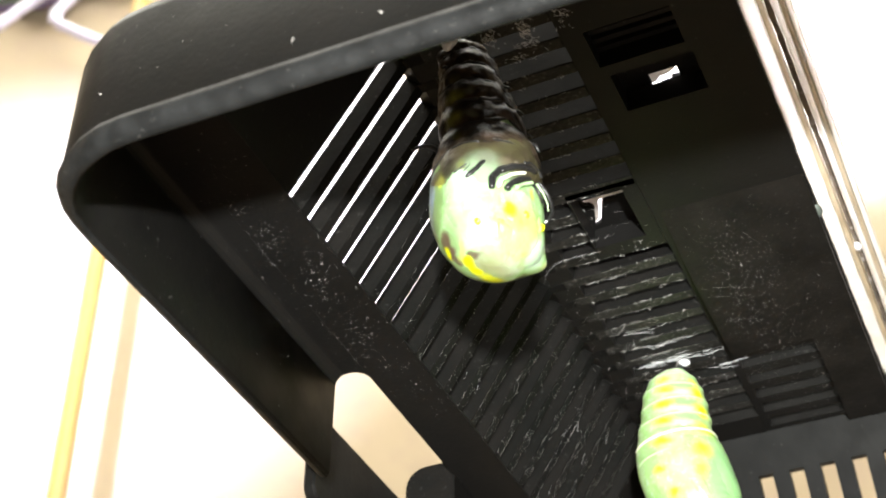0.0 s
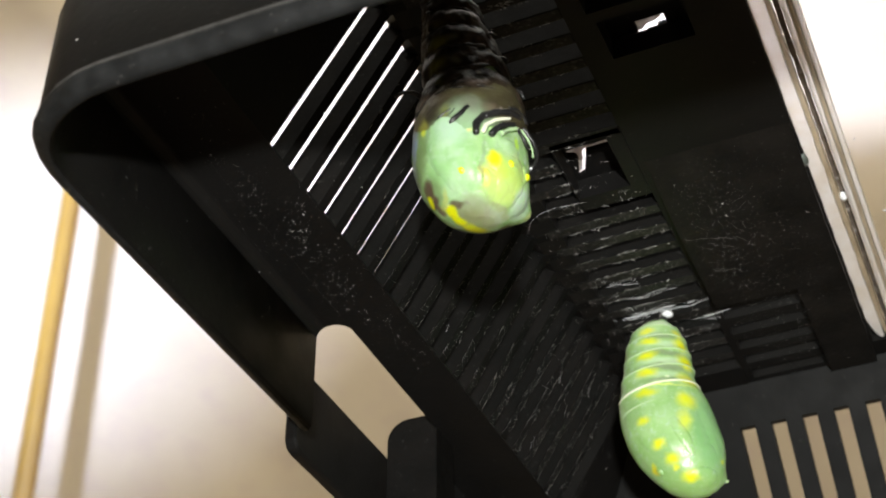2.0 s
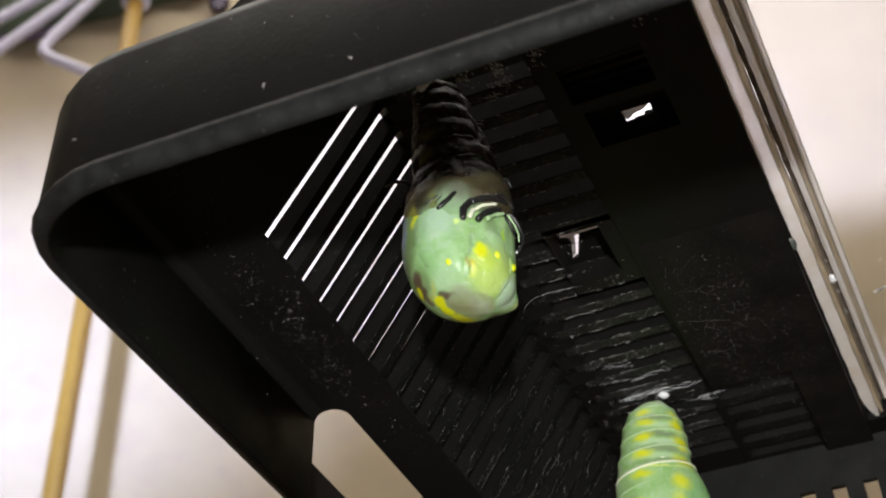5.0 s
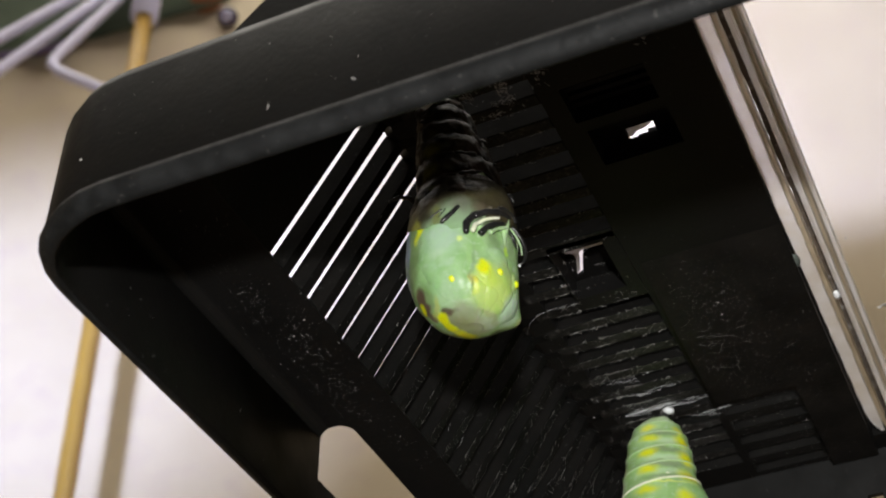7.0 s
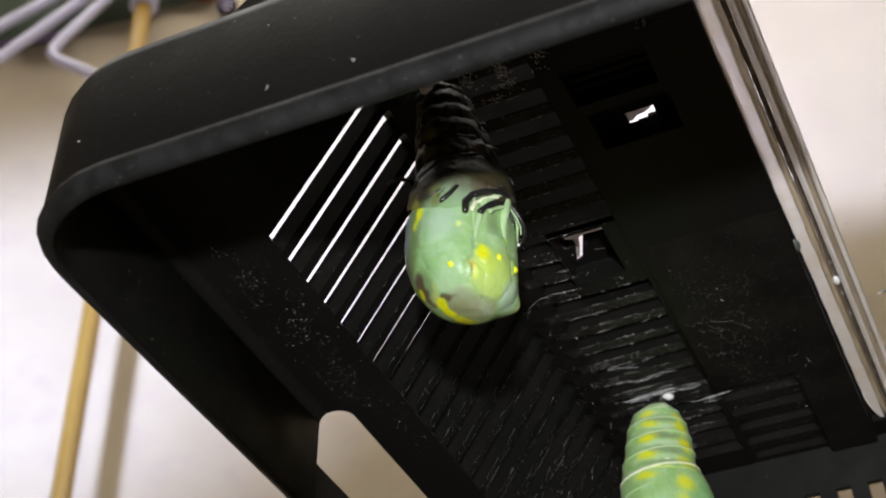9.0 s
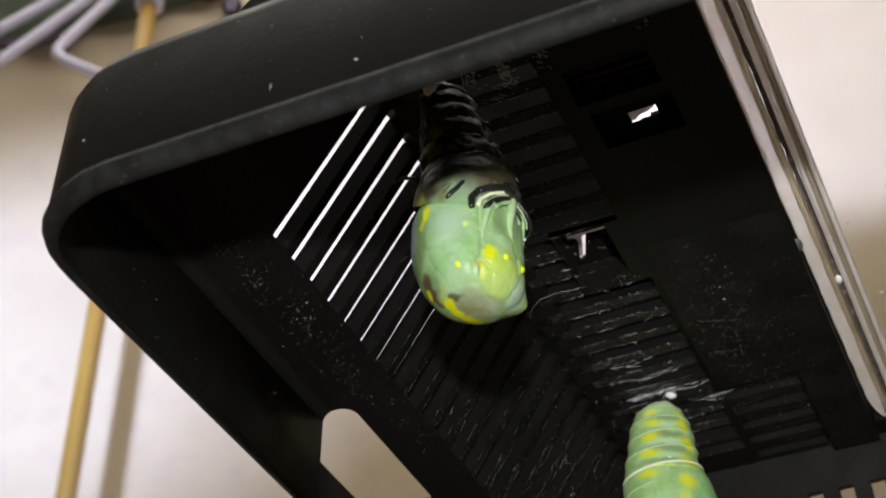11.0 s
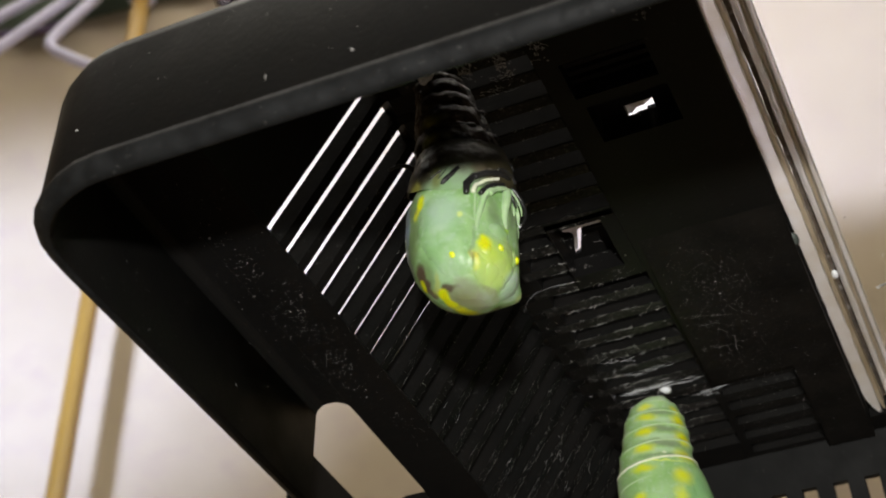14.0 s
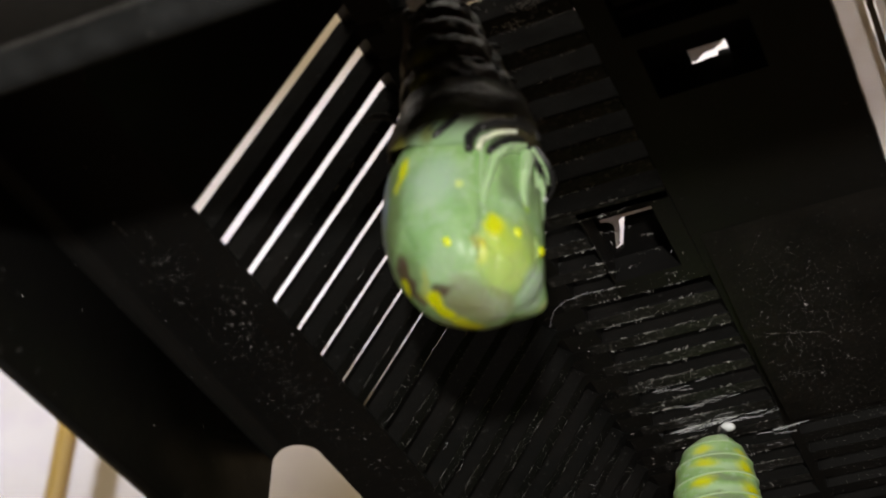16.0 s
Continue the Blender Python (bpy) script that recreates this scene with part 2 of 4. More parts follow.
def tube(points, radius, sides=8, s=U, taper=1.0, soft=0, wild=0.0):
    """Rod along points; the radius runs to radius * taper."""
    bm = bmesh.new()
    rings = []
    pts = [Vector(p) for p in points]
    for i, p in enumerate(pts):
        d = (pts[min(i + 1, len(pts) - 1)] - pts[max(i - 1, 0)]).normalized()
        a = d.orthogonal().normalized() if i == 0 else (a - d * a.dot(d)).normalized()
        c = d.cross(a)
        q = radius * (1 + (taper - 1) * i / (len(pts) - 1))
        if wild:
            q *= 1 + wild * noise.noise(p * 4.7)
        if soft:
            q *= math.sqrt(max(0.04, 1 - max(0, 1 - min(i, len(pts) - 1 - i) / soft) ** 2))
        rings.append([bm.verts.new((p + (a * math.cos(t) + c * math.sin(t)) * q) * s) for t in [2 * math.pi * k / sides for k in range(sides)]])
    for A, B in zip(rings, rings[1:]):
        for k in range(sides):
            bm.faces.new((A[k], A[(k + 1) % sides], B[(k + 1) % sides], B[k]))
    bm.faces.new(rings[0][::-1])
    bm.faces.new(rings[-1])
    return bm


def ball(radius, at=(0, 0, 0), stretch=(1, 1, 1), s=U, seg=12):
    bm = bmesh.new()
    bmesh.ops.create_uvsphere(bm, u_segments=seg, v_segments=max(6, seg // 2), radius=radius * s)
    for v in bm.verts:
        v.co = Vector((v.co.x * stretch[0], v.co.y * stretch[1], v.co.z * stretch[2])) + Vector(at) * s
    return bm


# ---- room ----
def room_slab(name, lo, hi, material, label, category):
    """Block of the room, corners in the room frame."""
    bm = bmesh.new()
    v = [bm.verts.new(room(r, d, h)) for h in (lo[2], hi[2]) for d in (lo[1], hi[1]) for r in (lo[0], hi[0])]
    for f in ((0, 2, 3, 1), (4, 5, 7, 6), (0, 1, 5, 4), (2, 6, 7, 3), (0, 4, 6, 2), (1, 3, 7, 5)):
        bm.faces.new([v[i] for i in f])
    ob = new(name, mesh_of(bm, material))
    return tagged(ob, label, category, kind="structure")


FL = (-1.30 / U) + 30.2       # floor in the room frame
CE = FL + 2.60 / U
room_slab("wall_north", (-380, 215, FL), (380, 240, CE), M_WALL, "beige plastered wall behind the lid", "wall")
room_slab("wall_south", (-380, -475, FL), (380, -450, CE), M_WALL, "beige plastered wall", "wall")
room_slab("wall_west", (-405, -475, FL), (-380, 240, CE), M_WALL, "beige plastered wall", "wall")
room_slab("wall_east", (380, -475, FL), (405, 240, CE), M_WALL, "beige plastered wall", "wall")
# The floor is out of view; its pale colour is there to bounce light upwards.
room_slab("floor", (-405, -475, FL - 20), (405, 240, FL), M_FLOOR, "unseen floor, pale to bounce light up under the lid", "floor")
room_slab("ceiling", (-405, -475, CE), (405, 240, CE + 20), M_CEIL, "white painted ceiling", "ceiling")


# ---- lid ----
lid = empty("cage_lid", (0, 0, Z0), "black plastic insect cage lid with slotted sides and clear hatch", "lid")
XL, XR, YF, YB = -3.07, 38.2, -6.95, 28.6
ZL, TH, SW, SO = -4.43, 0.585, 0.565, 0.19       # ledge, wall thickness, slot width and offset in the flat top
SWW, SOW = 0.675, 0.245                          # the same in the sloping wall
TP = 0.75                                        # thickness of the flat top
NOTCH = (7.68, 14.6)


def outline(inset, radius, cuts=()):
    """Rounded rectangle, anticlockwise from the front left, with extra points at the cuts on the left side."""
    x0, x1, y0, y1 = XL + inset, XR - inset, YF + inset, YB - inset
    out = []
    for cx, cy, a0 in ((x0 + radius, y0 + radius, 180), (x1 - radius, y0 + radius, 270), (x1 - radius, y1 - radius, 0), (x0 + radius, y1 - radius, 90)):
        for k in range(9):
            a = radians(a0 + 90 * k / 8)
            out.append((cx + radius * math.cos(a), cy + radius * math.sin(a)))
    out += [(x0, y) for y in sorted(cuts, reverse=True)]
    return out


def ring(profile, cuts, gap=None):
    """Sweeps a profile of (inset, radius, z) round the lid; closes it; leaves the gap between two cuts open."""
    bm = bmesh.new()
    # the lip hangs a little lower along the front
    drop = lambda x, y, z: (0.42 + 0.012 * max(0, x)) * max(0.0, min(1.0, (-4.2 - y) / 2.2)) if z < -7 else 0.0
    loops = [[bm.verts.new((x * U, y * U, (z - drop(x, y, z)) * U)) for x, y in outline(i, r, cuts)] for i, r, z in profile]
    n, m = len(loops[0]), len(loops)
    skip = n - 2 if gap else None
    for k in range(n):
        if k == skip:
            continue
        for j in range(m):
            A, B = loops[j], loops[(j + 1) % m]
            bm.faces.new((A[k], A[(k + 1) % n], B[(k + 1) % n], B[k]))
    if gap:
        bm.faces.new([l[skip] for l in loops])
        bm.faces.new([l[(skip + 1) % n] for l in loops][::-1])
    return bm


R = 3.15
part("skirt", ring([(0.0, R, -4.5), (0.0, R, -7.2), (0.05, R, -7.52), (0.16, R - .1, -7.74), (0.30, R - .25, -7.82), (0.42, R - .4, -7.72), (0.42, R - .4, -4.43), (0.3, R - .2, -4.0), (0.1, R - .05, -4.15)], NOTCH, True),
     M_BLACK, lid, smooth=True)
# Scuffed bead whose lighter colour also paints in the torch's highlight band.
part("lip_bead", ring([(-0.02, R, -7.28), (-0.05, R, -7.45), (0.02, R, -7.66), (0.16, R - .1, -7.80), (0.30, R - .25, -7.85), (0.36, R - .3, -7.80), (0.2, R - .2, -7.5)], NOTCH, True),
     M_LIP_LIT, lid, "scuffed rounded lip, lightened where it catches light", smooth=True)
part("ledge", ring([(0.36, R - .4, -4.43), (1.34, 1.6, -4.43), (1.34, 1.6, -4.10), (0.36, R - .4, -4.10)], NOTCH, True), M_BLACK, lid)
part("inner_ledge", ring([(1.343, 1.6, -4.43), (3.06, 0.5, -4.43), (3.06, 0.5, -4.35), (1.343, 1.6, -4.20)], NOTCH), M_BLACK, lid)

# small fillets: along the foot of the skirt, and in the notch's inner corner
def fillet(corner, radius, sx, sy):
    """Outline of a hollow corner of the given radius, opening towards (sx, sy)."""
    cx, cy = corner[0] + sx * radius, corner[1] + sy * radius
    arc = [(cx - sx * radius * math.cos(radians(q)), cy - sy * radius * math.sin(radians(q))) for q in (0, 18, 36, 54, 72, 90)]
    return [corner] + arc


foot = fillet((XL + 0.415, -4.425), 0.36, 1, -1)
part("fillet", strip([(x, YF + 2.9, z) for x, z in foot], [(x, NOTCH[0], z) for x, z in foot]), M_BLACK, lid)
inner = fillet((XL + 1.345, NOTCH[0] - 0.005), 0.5, -1, 1)
part("fillet", strip([(x, y, -4.425) for x, y in inner], [(x, y, -4.11) for x, y in inner]), M_BLACK, lid)

# latch tab outside the notch
def rounded(y0, y1, z0, z1, r):
    """Outline of a rectangle with rounded corners."""
    return [(cy + r * math.cos(radians(a0 + q)), cz + r * math.sin(radians(a0 + q)))
            for cy, cz, a0 in ((y1 - r, z1 - r, 0), (y0 + r, z1 - r, 90), (y0 + r, z0 + r, 180), (y1 - r, z0 + r, 270)) for q in (0, 22, 45, 67, 90)]


tab = rounded(8.5, 16.4, -7.75, -4.87, 0.45)
part("latch_tab", bevel(strip([(-4.0, y, z) for y, z in tab], [(-3.62, y, z) for y, z in tab]), 0.07), M_BLACK, lid)
web = [(-1.68, -3.9), (-1.68, -8.0), (-3.42, -8.0)] + [(-2.72 - 0.7 * math.cos(radians(q)), -4.6 + 0.7 * math.sin(radians(q))) for q in (0, 18, 36, 54, 72, 90)]
part("latch_web", strip([(x, 14.2, z) for x, z in web], [(x, 15.6, z) for x, z in web]), M_SLOT, lid)

# sloping walls of the raised middle
IN = 2.85                                     # how far the walls lean in
N_ = Vector((-ZL, 0, IN)).normalized()        # used for the wall's thickness
OX, OZ = -N_.x * TH, N_.z * TH
X0, X1, Y0, Y1 = 0.0, 35.1, -3.9, 25.6        # foot of the walls


def wall_profile(y):
    return [(0, y, ZL), (2.78, y, -0.03), (2.95, y, 0), (3.3, y, 0), (3.3, y, TP), (2.7, y, TP), (2.32, y, 0.28), (OX, y, ZL + OZ)]


def slat_end(y):
    return 4.8 if 7.6 < y < 10.8 else 7.0


for k in range(0, 21):
    a, b = k + SOW + SWW / 2, k + 1 + SOW - SWW / 2
    c, d = k + SO + SW / 2, k + 1 + SO - SW / 2
    slat = part("slat", strip(wall_profile(a), wall_profile(b)), M_SLOT, lid)
    top = part("slat_top", block((3.302, c, 0), (slat_end(c), d, TP), round_edge=0.03), M_SLOT, slat)
    top.data.materials.append(M_UNDER)                  # the worn underside
    for p in top.data.polygons:
        p.material_index = 1 if p.normal.z < -0.9 else 0
# solid ends of the slotted side
for ya, yb, ta, tb in ((Y0, SOW - SWW / 2, Y0 + IN, SOW - SWW / 2), (21 + SOW + SWW / 2, Y1, 21 + SOW + SWW / 2, Y1 - IN)):
    pa = [(0, ya, ZL), (IN, ta, -0.02), (7.0, ta, -0.02), (7.0, ta, TP), (IN - 0.4, ta, TP), (OX, ya, ZL + OZ)]
    pb = [(0, yb, ZL), (IN, tb, -0.02), (7.0, tb, -0.02), (7.0, tb, TP), (IN - 0.4, tb, TP), (OX, yb, ZL + OZ)]
    part("side_panel", strip(pa, pb), M_BLACK, lid)
# bar along the bend that closes the slots there
bar = lambda y: [(2.86, y, 0.012), (3.7, y, 0.012), (3.7, y, TP - 0.01), (2.68, y, TP - 0.01), (2.45, y, 0.36)]
part("bend_bar", strip(bar(Y0 + IN + .1), bar(Y1 - IN - .1)), M_BLACK, lid)
# carrying handle on the front ledge
hp = lambda y: [(0.6, y, -4.02), (2.3, y, -2.57), (2.95, y, -1.93), (4.5, y, -1.1), (30.6, y, -1.1), (34.8, y, -4.02)]
part("handle_base", bevel(strip(hp(-5.9), hp(-4.9)), 0.1), M_BLACK, lid)
# right side and front
part("side_panel", strip([(X1, Y0, ZL), (X1 - IN, Y0 + IN, 0), (X1 - IN, Y0 + IN, TH), (X1 + .4, Y0, ZL + .3)], [(X1, Y1, ZL), (X1 - IN, Y1 - IN, 0), (X1 - IN, Y1 - IN, TH), (X1 + .4, Y1, ZL + .3)]), M_BLACK, lid)
part("front_panel", strip([(X0, Y0, ZL), (X0 + IN, Y0 + IN, 0), (X0 + IN, Y0 + IN, TH), (X0, Y0 - .4, ZL + .3)], [(X1, Y0, ZL), (X1 - IN, Y0 + IN, 0), (X1 - IN, Y0 + IN, TH), (X1, Y0 - .4, ZL + .3)]), M_BLACK, lid)


# far wall: solid head, upright slots below
def far(z, out=0.0):
    return Y1 + IN * (z / ZL - 1) + out


def far_block(xa, xb, za, zb):
    p = lambda x: [(x, far(za), za), (x, far(zb), zb), (x, far(zb, .4), zb + .1), (x, far(za, .4), za + .1)]
    return strip(p(xa), p(xb))


FX, FP, FW = 6.56, 1.13, 0.53
part("far_panel", far_block(0.2, 35, -1.28, 0), M_FAR, lid)
part("far_panel", far_block(0.1, FX - FW / 2, ZL, -1.28), M_FAR, lid)
for j in range(24):
    part("slat", far_block(FX + FP * j + FW / 2, FX + FP * (j + 1) - FW / 2, ZL, -1.28), M_FAR, lid)
part("far_panel", far_block(FX + FP * 24 + FW / 2, 35, ZL, -1.28), M_FAR, lid)


# flat top with openings
def sheet(x0, x1, y0, y1, z0, z1, holes):
    xs = sorted({x0, x1, *[h[i] for h in holes for i in (0, 1)]})
    ys = sorted({y0, y1, *[h[i] for h in holes for i in (2, 3)]})
    xs, ys = [x for x in xs if x0 <= x <= x1], [y for y in ys if y0 <= y <= y1]
    solid = lambda i, j: 0 <= i < len(xs) - 1 and 0 <= j < len(ys) - 1 and not any(
        h[0] <= (xs[i] + xs[i + 1]) / 2 <= h[1] and h[2] <= (ys[j] + ys[j + 1]) / 2 <= h[3] for h in holes)
    bm, made = bmesh.new(), {}

    def v(i, j, z):
        if (i, j, z) not in made:
            made[(i, j, z)] = bm.verts.new((xs[i] * U, ys[j] * U, z * U))
        return made[(i, j, z)]

    for i in range(len(xs) - 1):
        for j in range(len(ys) - 1):
            if not solid(i, j):
                continue
            bm.faces.new((v(i, j, z0), v(i, j + 1, z0), v(i + 1, j + 1, z0), v(i + 1, j, z0)))
            bm.faces.new((v(i, j, z1), v(i + 1, j, z1), v(i + 1, j + 1, z1), v(i, j + 1, z1)))
            for di, dj, p, q in ((-1, 0, (i, j), (i, j + 1)), (1, 0, (i + 1, j + 1), (i + 1, j)), (0, -1, (i + 1, j), (i, j)), (0, 1, (i, j + 1), (i + 1, j + 1))):
                if not solid(i + di, j + dj):
                    bm.faces.new((v(*p, z0), v(*q, z0), v(*q, z1), v(*p, z1)))
    return bm


WX0, WX1, WY0, WY1 = 11.65, 24.0, 0.0, 21.85
slots2 = [(7.25, 9.95, k + SO - SW / 2, k + SO + SW / 2) for k in range(18, 23)]
part("top_panel", sheet(7.005, X1 - IN, Y0 + IN, Y1 - IN, 0.0, TP, [(WX0, WX1, WY0, WY1), (7.6, 10.0, 1.6, 3.0), (7.75, 10.1, 3.4, 4.9)] + slots2), M_BLACK, lid)
part("stepped_panel", sheet(7.22, 11.6, 13.0, 22.7, -0.28, -0.004, [(7.2, 9.98, 17.3, 22.8)]), M_DUSTY, lid)
part("panel_ramp", strip([(7.22, 9.4, -.006), (7.22, 12.995, -.28), (7.22, 12.995, -.006)], [(11.6, 9.4, -.006), (11.6, 12.995, -.28), (11.6, 12.995, -.006)]), M_DUSTY, lid)
part("hinge_seat", sheet(4.81, 6.99, 7.62, 10.9, 0.0, TP, [(4.86, 6.5, 7.85, 10.3)]), M_BLACK, lid)


def plate(points, z0, z1):
    """Flat piece of the given outline."""
    return strip([(x, y, z0) for x, y in points], [(x, y, z1) for x, y in points])


# covers over the hinge openings, with the gaps that let light through
part("hinge_cover", sheet(4.3, 7.0, 7.6, 11.4, 1.0, 1.15, [(4.5, 6.45, 9.10, 10.65)]), M_BLACK, lid)
part("hinge_cover", plate([(5.46, 9.36), (6.45, 9.36), (6.45, 10.65), (4.50, 10.65), (4.50, 10.40), (4.92, 10.40), (5.10, 10.30)], 1.0, 1.15), M_BLACK, lid)
part("hinge_cover", plate([(4.50, 9.10), (4.84, 9.10), (4.86, 9.36), (5.02, 9.41), (5.10, 9.50), (5.11, 9.65), (4.89, 10.39), (4.50, 10.39)], 1.0, 1.15), M_BLACK, lid)
# Translucent pieces added above the gaps to dim part of the light.
part("gap_dimmer", plate([(4.80, 9.08), (6.47, 9.08), (6.47, 9.38), (5.42, 9.38), (5.28, 9.46), (5.20, 9.80), (5.02, 10.3), (4.85, 10.42), (4.88, 10.2), (5.08, 9.55), (4.80, 9.40)], 1.16, 1.24), M_DIMMER, lid, "greyish translucent piece added to dim the hinge opening")
part("hinge_cover", sheet(7.5, 10.3, 1.4, 6.2, 1.0, 1.15, [(8.46, 9.32, 4.72, 5.12), (8.46, 9.05, 5.12, 5.24), (8.46, 8.72, 5.24, 5.33), (8.44, 8.60, 5.33, 5.52)]), M_BLACK, lid)
part("gap_dimmer", plate([(8.40, 4.66), (9.30, 4.66), (9.22, 4.92), (8.98, 5.05), (8.74, 5.08), (8.56, 5.24), (8.40, 5.2)], 1.16, 1.23), M_DIMMER, lid)
for k in range(4):
    part("rib", block((7.6, 1.75 + 0.33 * k, 0.5), (10.0, 1.9 + 0.33 * k, 0.95)), M_BLACK, lid)

# clear hatch
hatch = part("hatch", sheet(12.84, 23.2, 0.1, 20.6, 1.25, 1.45, []), M_CLEAR, lid, "clear plastic hatch pane with raised rim")
rng = random.Random(21)


def ribbon(x0, x1, y0, y1, z0, z1, rough_edge, n=60, point=0.0):
    """Long bar whose two long edges wander a little; its first edge may draw in at the far end."""
    bm, rows = bmesh.new(), []
    for i in range(n + 1):
        y = y0 + (y1 - y0) * i / n
        e0, e1 = rough_edge * noise.noise((x0 * 7, y * 1.7, 1.0)), rough_edge * noise.noise((x1 * 7, y * 2.3, 5.0))
        e0 += point * max(0.0, (y - y1 + 1.6) / 1.6) ** 2.2
        rows.append([bm.verts.new(Vector(p) * U) for p in ((x0 + e0, y, z0), (x1 + e1, y, z0), (x1 + e1, y, z1), (x0 + e0, y, z1))])
    for A, B in zip(rows, rows[1:]):
        for k in range(4):
            bm.faces.new((A[k], A[(k + 1) % 4], B[(k + 1) % 4], B[k]))
    bm.faces.new(rows[0])
    bm.faces.new(rows[-1][::-1])
    return bm


# Flange and rim are whitened to paint in the highlights of clear plastic.
part("hatch_flange", ribbon(11.68, 12.07, 0.05, 21.75, 0.05, 0.6, 0.03, 90, 0.30), M_FROST, hatch, "clear flange, whitened for the light it catches", smooth=False)
part("hatch_flange", ribbon(12.09, 12.22, 0.05, 21.7, 0.12, 0.6, 0.02, 90, 0.05), M_TAN, hatch, "tan translucent seam")
part("hatch_rim", block((12.44, 0.05, 0.1), (12.60, 20.95, 1.5), round_edge=0.06, segments=2), M_FROST, hatch, "clear rim, whitened for the light it catches")
part("hatch_rim", ribbon(12.61, 12.70, 0.05, 20.95, 0.4, 1.5, 0.02), M_TAN, hatch)
part("hatch_rim", ribbon(12.71, 12.83, 0.05, 20.95, 0.9, 1.5, 0.008), M_FROST, hatch)
part("hatch_rim", block((12.84, 20.62, 0.1), (23.3, 20.70, 1.5), round_edge=0.03, segments=2), M_FROST, hatch)
part("hatch_rim", block((12.84, 20.71, 0.1), (23.3, 21.0, 1.5), round_edge=0.10, segments=2), M_CLEAR, hatch)
part("hatch_rim", tube([(12.62, 20.9, .2), (12.64, 21.0, .2), (12.78, 21.08, .2), (12.95, 21.1, .2), (23.3, 21.1, .2)], .06, 8), M_FROST, hatch, smooth=True)
part("hatch_flange", block((12.45, 21.25, 0.05), (23.9, 21.75, 0.75), round_edge=0.12, segments=2), M_CLEAR, hatch)
# Brown strip fills the groove, its darkness put into the colour.
part("hatch_groove", ribbon(12.26, 12.40, 0.1, 21.2, 0.34, 0.5, 0.03), M_GROOVE, hatch, "dark strip painting the groove along the hatch rim")
# A glint on the rim, painted as a white strip.
part("glint_edge", ribbon(12.235, 12.25, 5.2, 7.6, 0.3, 0.36, 0.004, 12), M_RIDGE_GLINT, hatch, "thin white strip painted as a glint along the rim")

part("crumb", ball(.13, (12.31, 13.75, .24), (.9, 1.7, .8), seg=10), M_SILK, hatch, "white crumb in the seam", smooth=True)
part("burr", ball(.2, (11.58, 11.25, .0), (.9, 1.6, .7), seg=10), M_BURR, lid, "small plastic burr at the hatch edge", smooth=True)

# scratches in the clear pane
rng = random.Random(11)


def scratch(a, b, w, n):
    bm = bmesh.new()
    rows = []
    for i in range(n + 1):
        t = i / n
        x, y = a[0] + (b[0] - a[0]) * t, a[1] + (b[1] - a[1]) * t
        o, h = rng.gauss(0, w * .45), w * rng.uniform(.35, 1.1) * (.35 if i in (0, n) else 1)
        rows.append([bm.verts.new(Vector((x, y + o + q * h, z)) * U) for q, z in ((-1, 1.243), (1, 1.243), (0, 1.225))])
    for A, B in zip(rows, rows[1:]):
        for k in range(3):
            bm.faces.new((A[k], B[k], B[(k + 1) % 3], A[(k + 1) % 3]))
    return bm


part("scratch", scratch((13.25, 16.32), (15.9, 15.6), .11, 34), M_DUST, hatch, "pale scratch in the pane")
part("scratch", scratch((13.75, 14.75), (13.85, 14.62), .04, 4), M_DUST, hatch)
part("scratch", scratch((14.6, 13.2), (14.7, 13.1), .04, 3), M_DUST, hatch)
part("scratch", scratch((13.3, 18.6), (13.4, 18.5), .04, 3), M_DUST, hatch)
part("scratch", scratch((13.05, 12.4), (13.15, 12.35), .03, 3), M_DUST, hatch)
part("scratch", scratch((11.75, 12.45), (12.2, 12.2), .03, 6), M_DUST, hatch)

# dust and scuffs caught on the plastic
rng = random.Random(5)
bm = bmesh.new()


def speck(bm, p, size, flat):
    a = Vector((rng.uniform(-1, 1), rng.uniform(-1, 1), rng.uniform(-1, 1))).normalized()
    q = [Vector(p) + Vector((rng.gauss(0, 1), rng.gauss(0, 1), rng.gauss(0, 1))).normalized() * size * rng.uniform(.5, 1.2) for _ in range(4)]
    if flat:
        q[1] = q[0] + a * size * rng.uniform(1.5, 4)
    v = [bm.verts.new(x * U) for x in q]
    for f in ((0, 1, 2), (0, 2, 3), (0, 3, 1), (1, 3, 2)):
        bm.faces.new([v[i] for i in f])


made = 0
while made < 1200:
    y_ = rng.triangular(-3.2, 12, 2.5)
    x_ = max(-2.55, min(-0.05, rng.gauss(-1.05 + 0.05 * (y_ - 3), 0.50)))
    if noise.noise((x_ * 1.3, y_ * 0.9, 3.0)) + rng.gauss(0, .30) < -0.02:
        continue
    made += 1
    speck(bm, (x_, y_, ZL - 0.004), rng.uniform(.004, .0095) * (2.3 if rng.random() < .14 else 1), rng.random() < .55)
for _ in range(60):
    speck(bm, (-2.62, rng.uniform(-4, 7), rng.uniform(-7.4, -4.5)), rng.uniform(.005, .012), rng.random() < .3)
for _ in range(2600):
    s_ = rng.random() ** 1.3
    y_ = 3 + 19 * math.sqrt(rng.random())
    speck(bm, (s_ * (IN - .2), round(y_) + SOW + rng.choice((-1, 1)) * rng.uniform(.345, .5), ZL + s_ * (-0.32 - ZL) - .004), rng.uniform(.003, .011), rng.random() < .85)
for _ in range(150):
    speck(bm, (rng.gauss(3.0, .35), rng.triangular(10, 20, 15.5), -0.02), rng.uniform(.005, .016), rng.random() < .8)
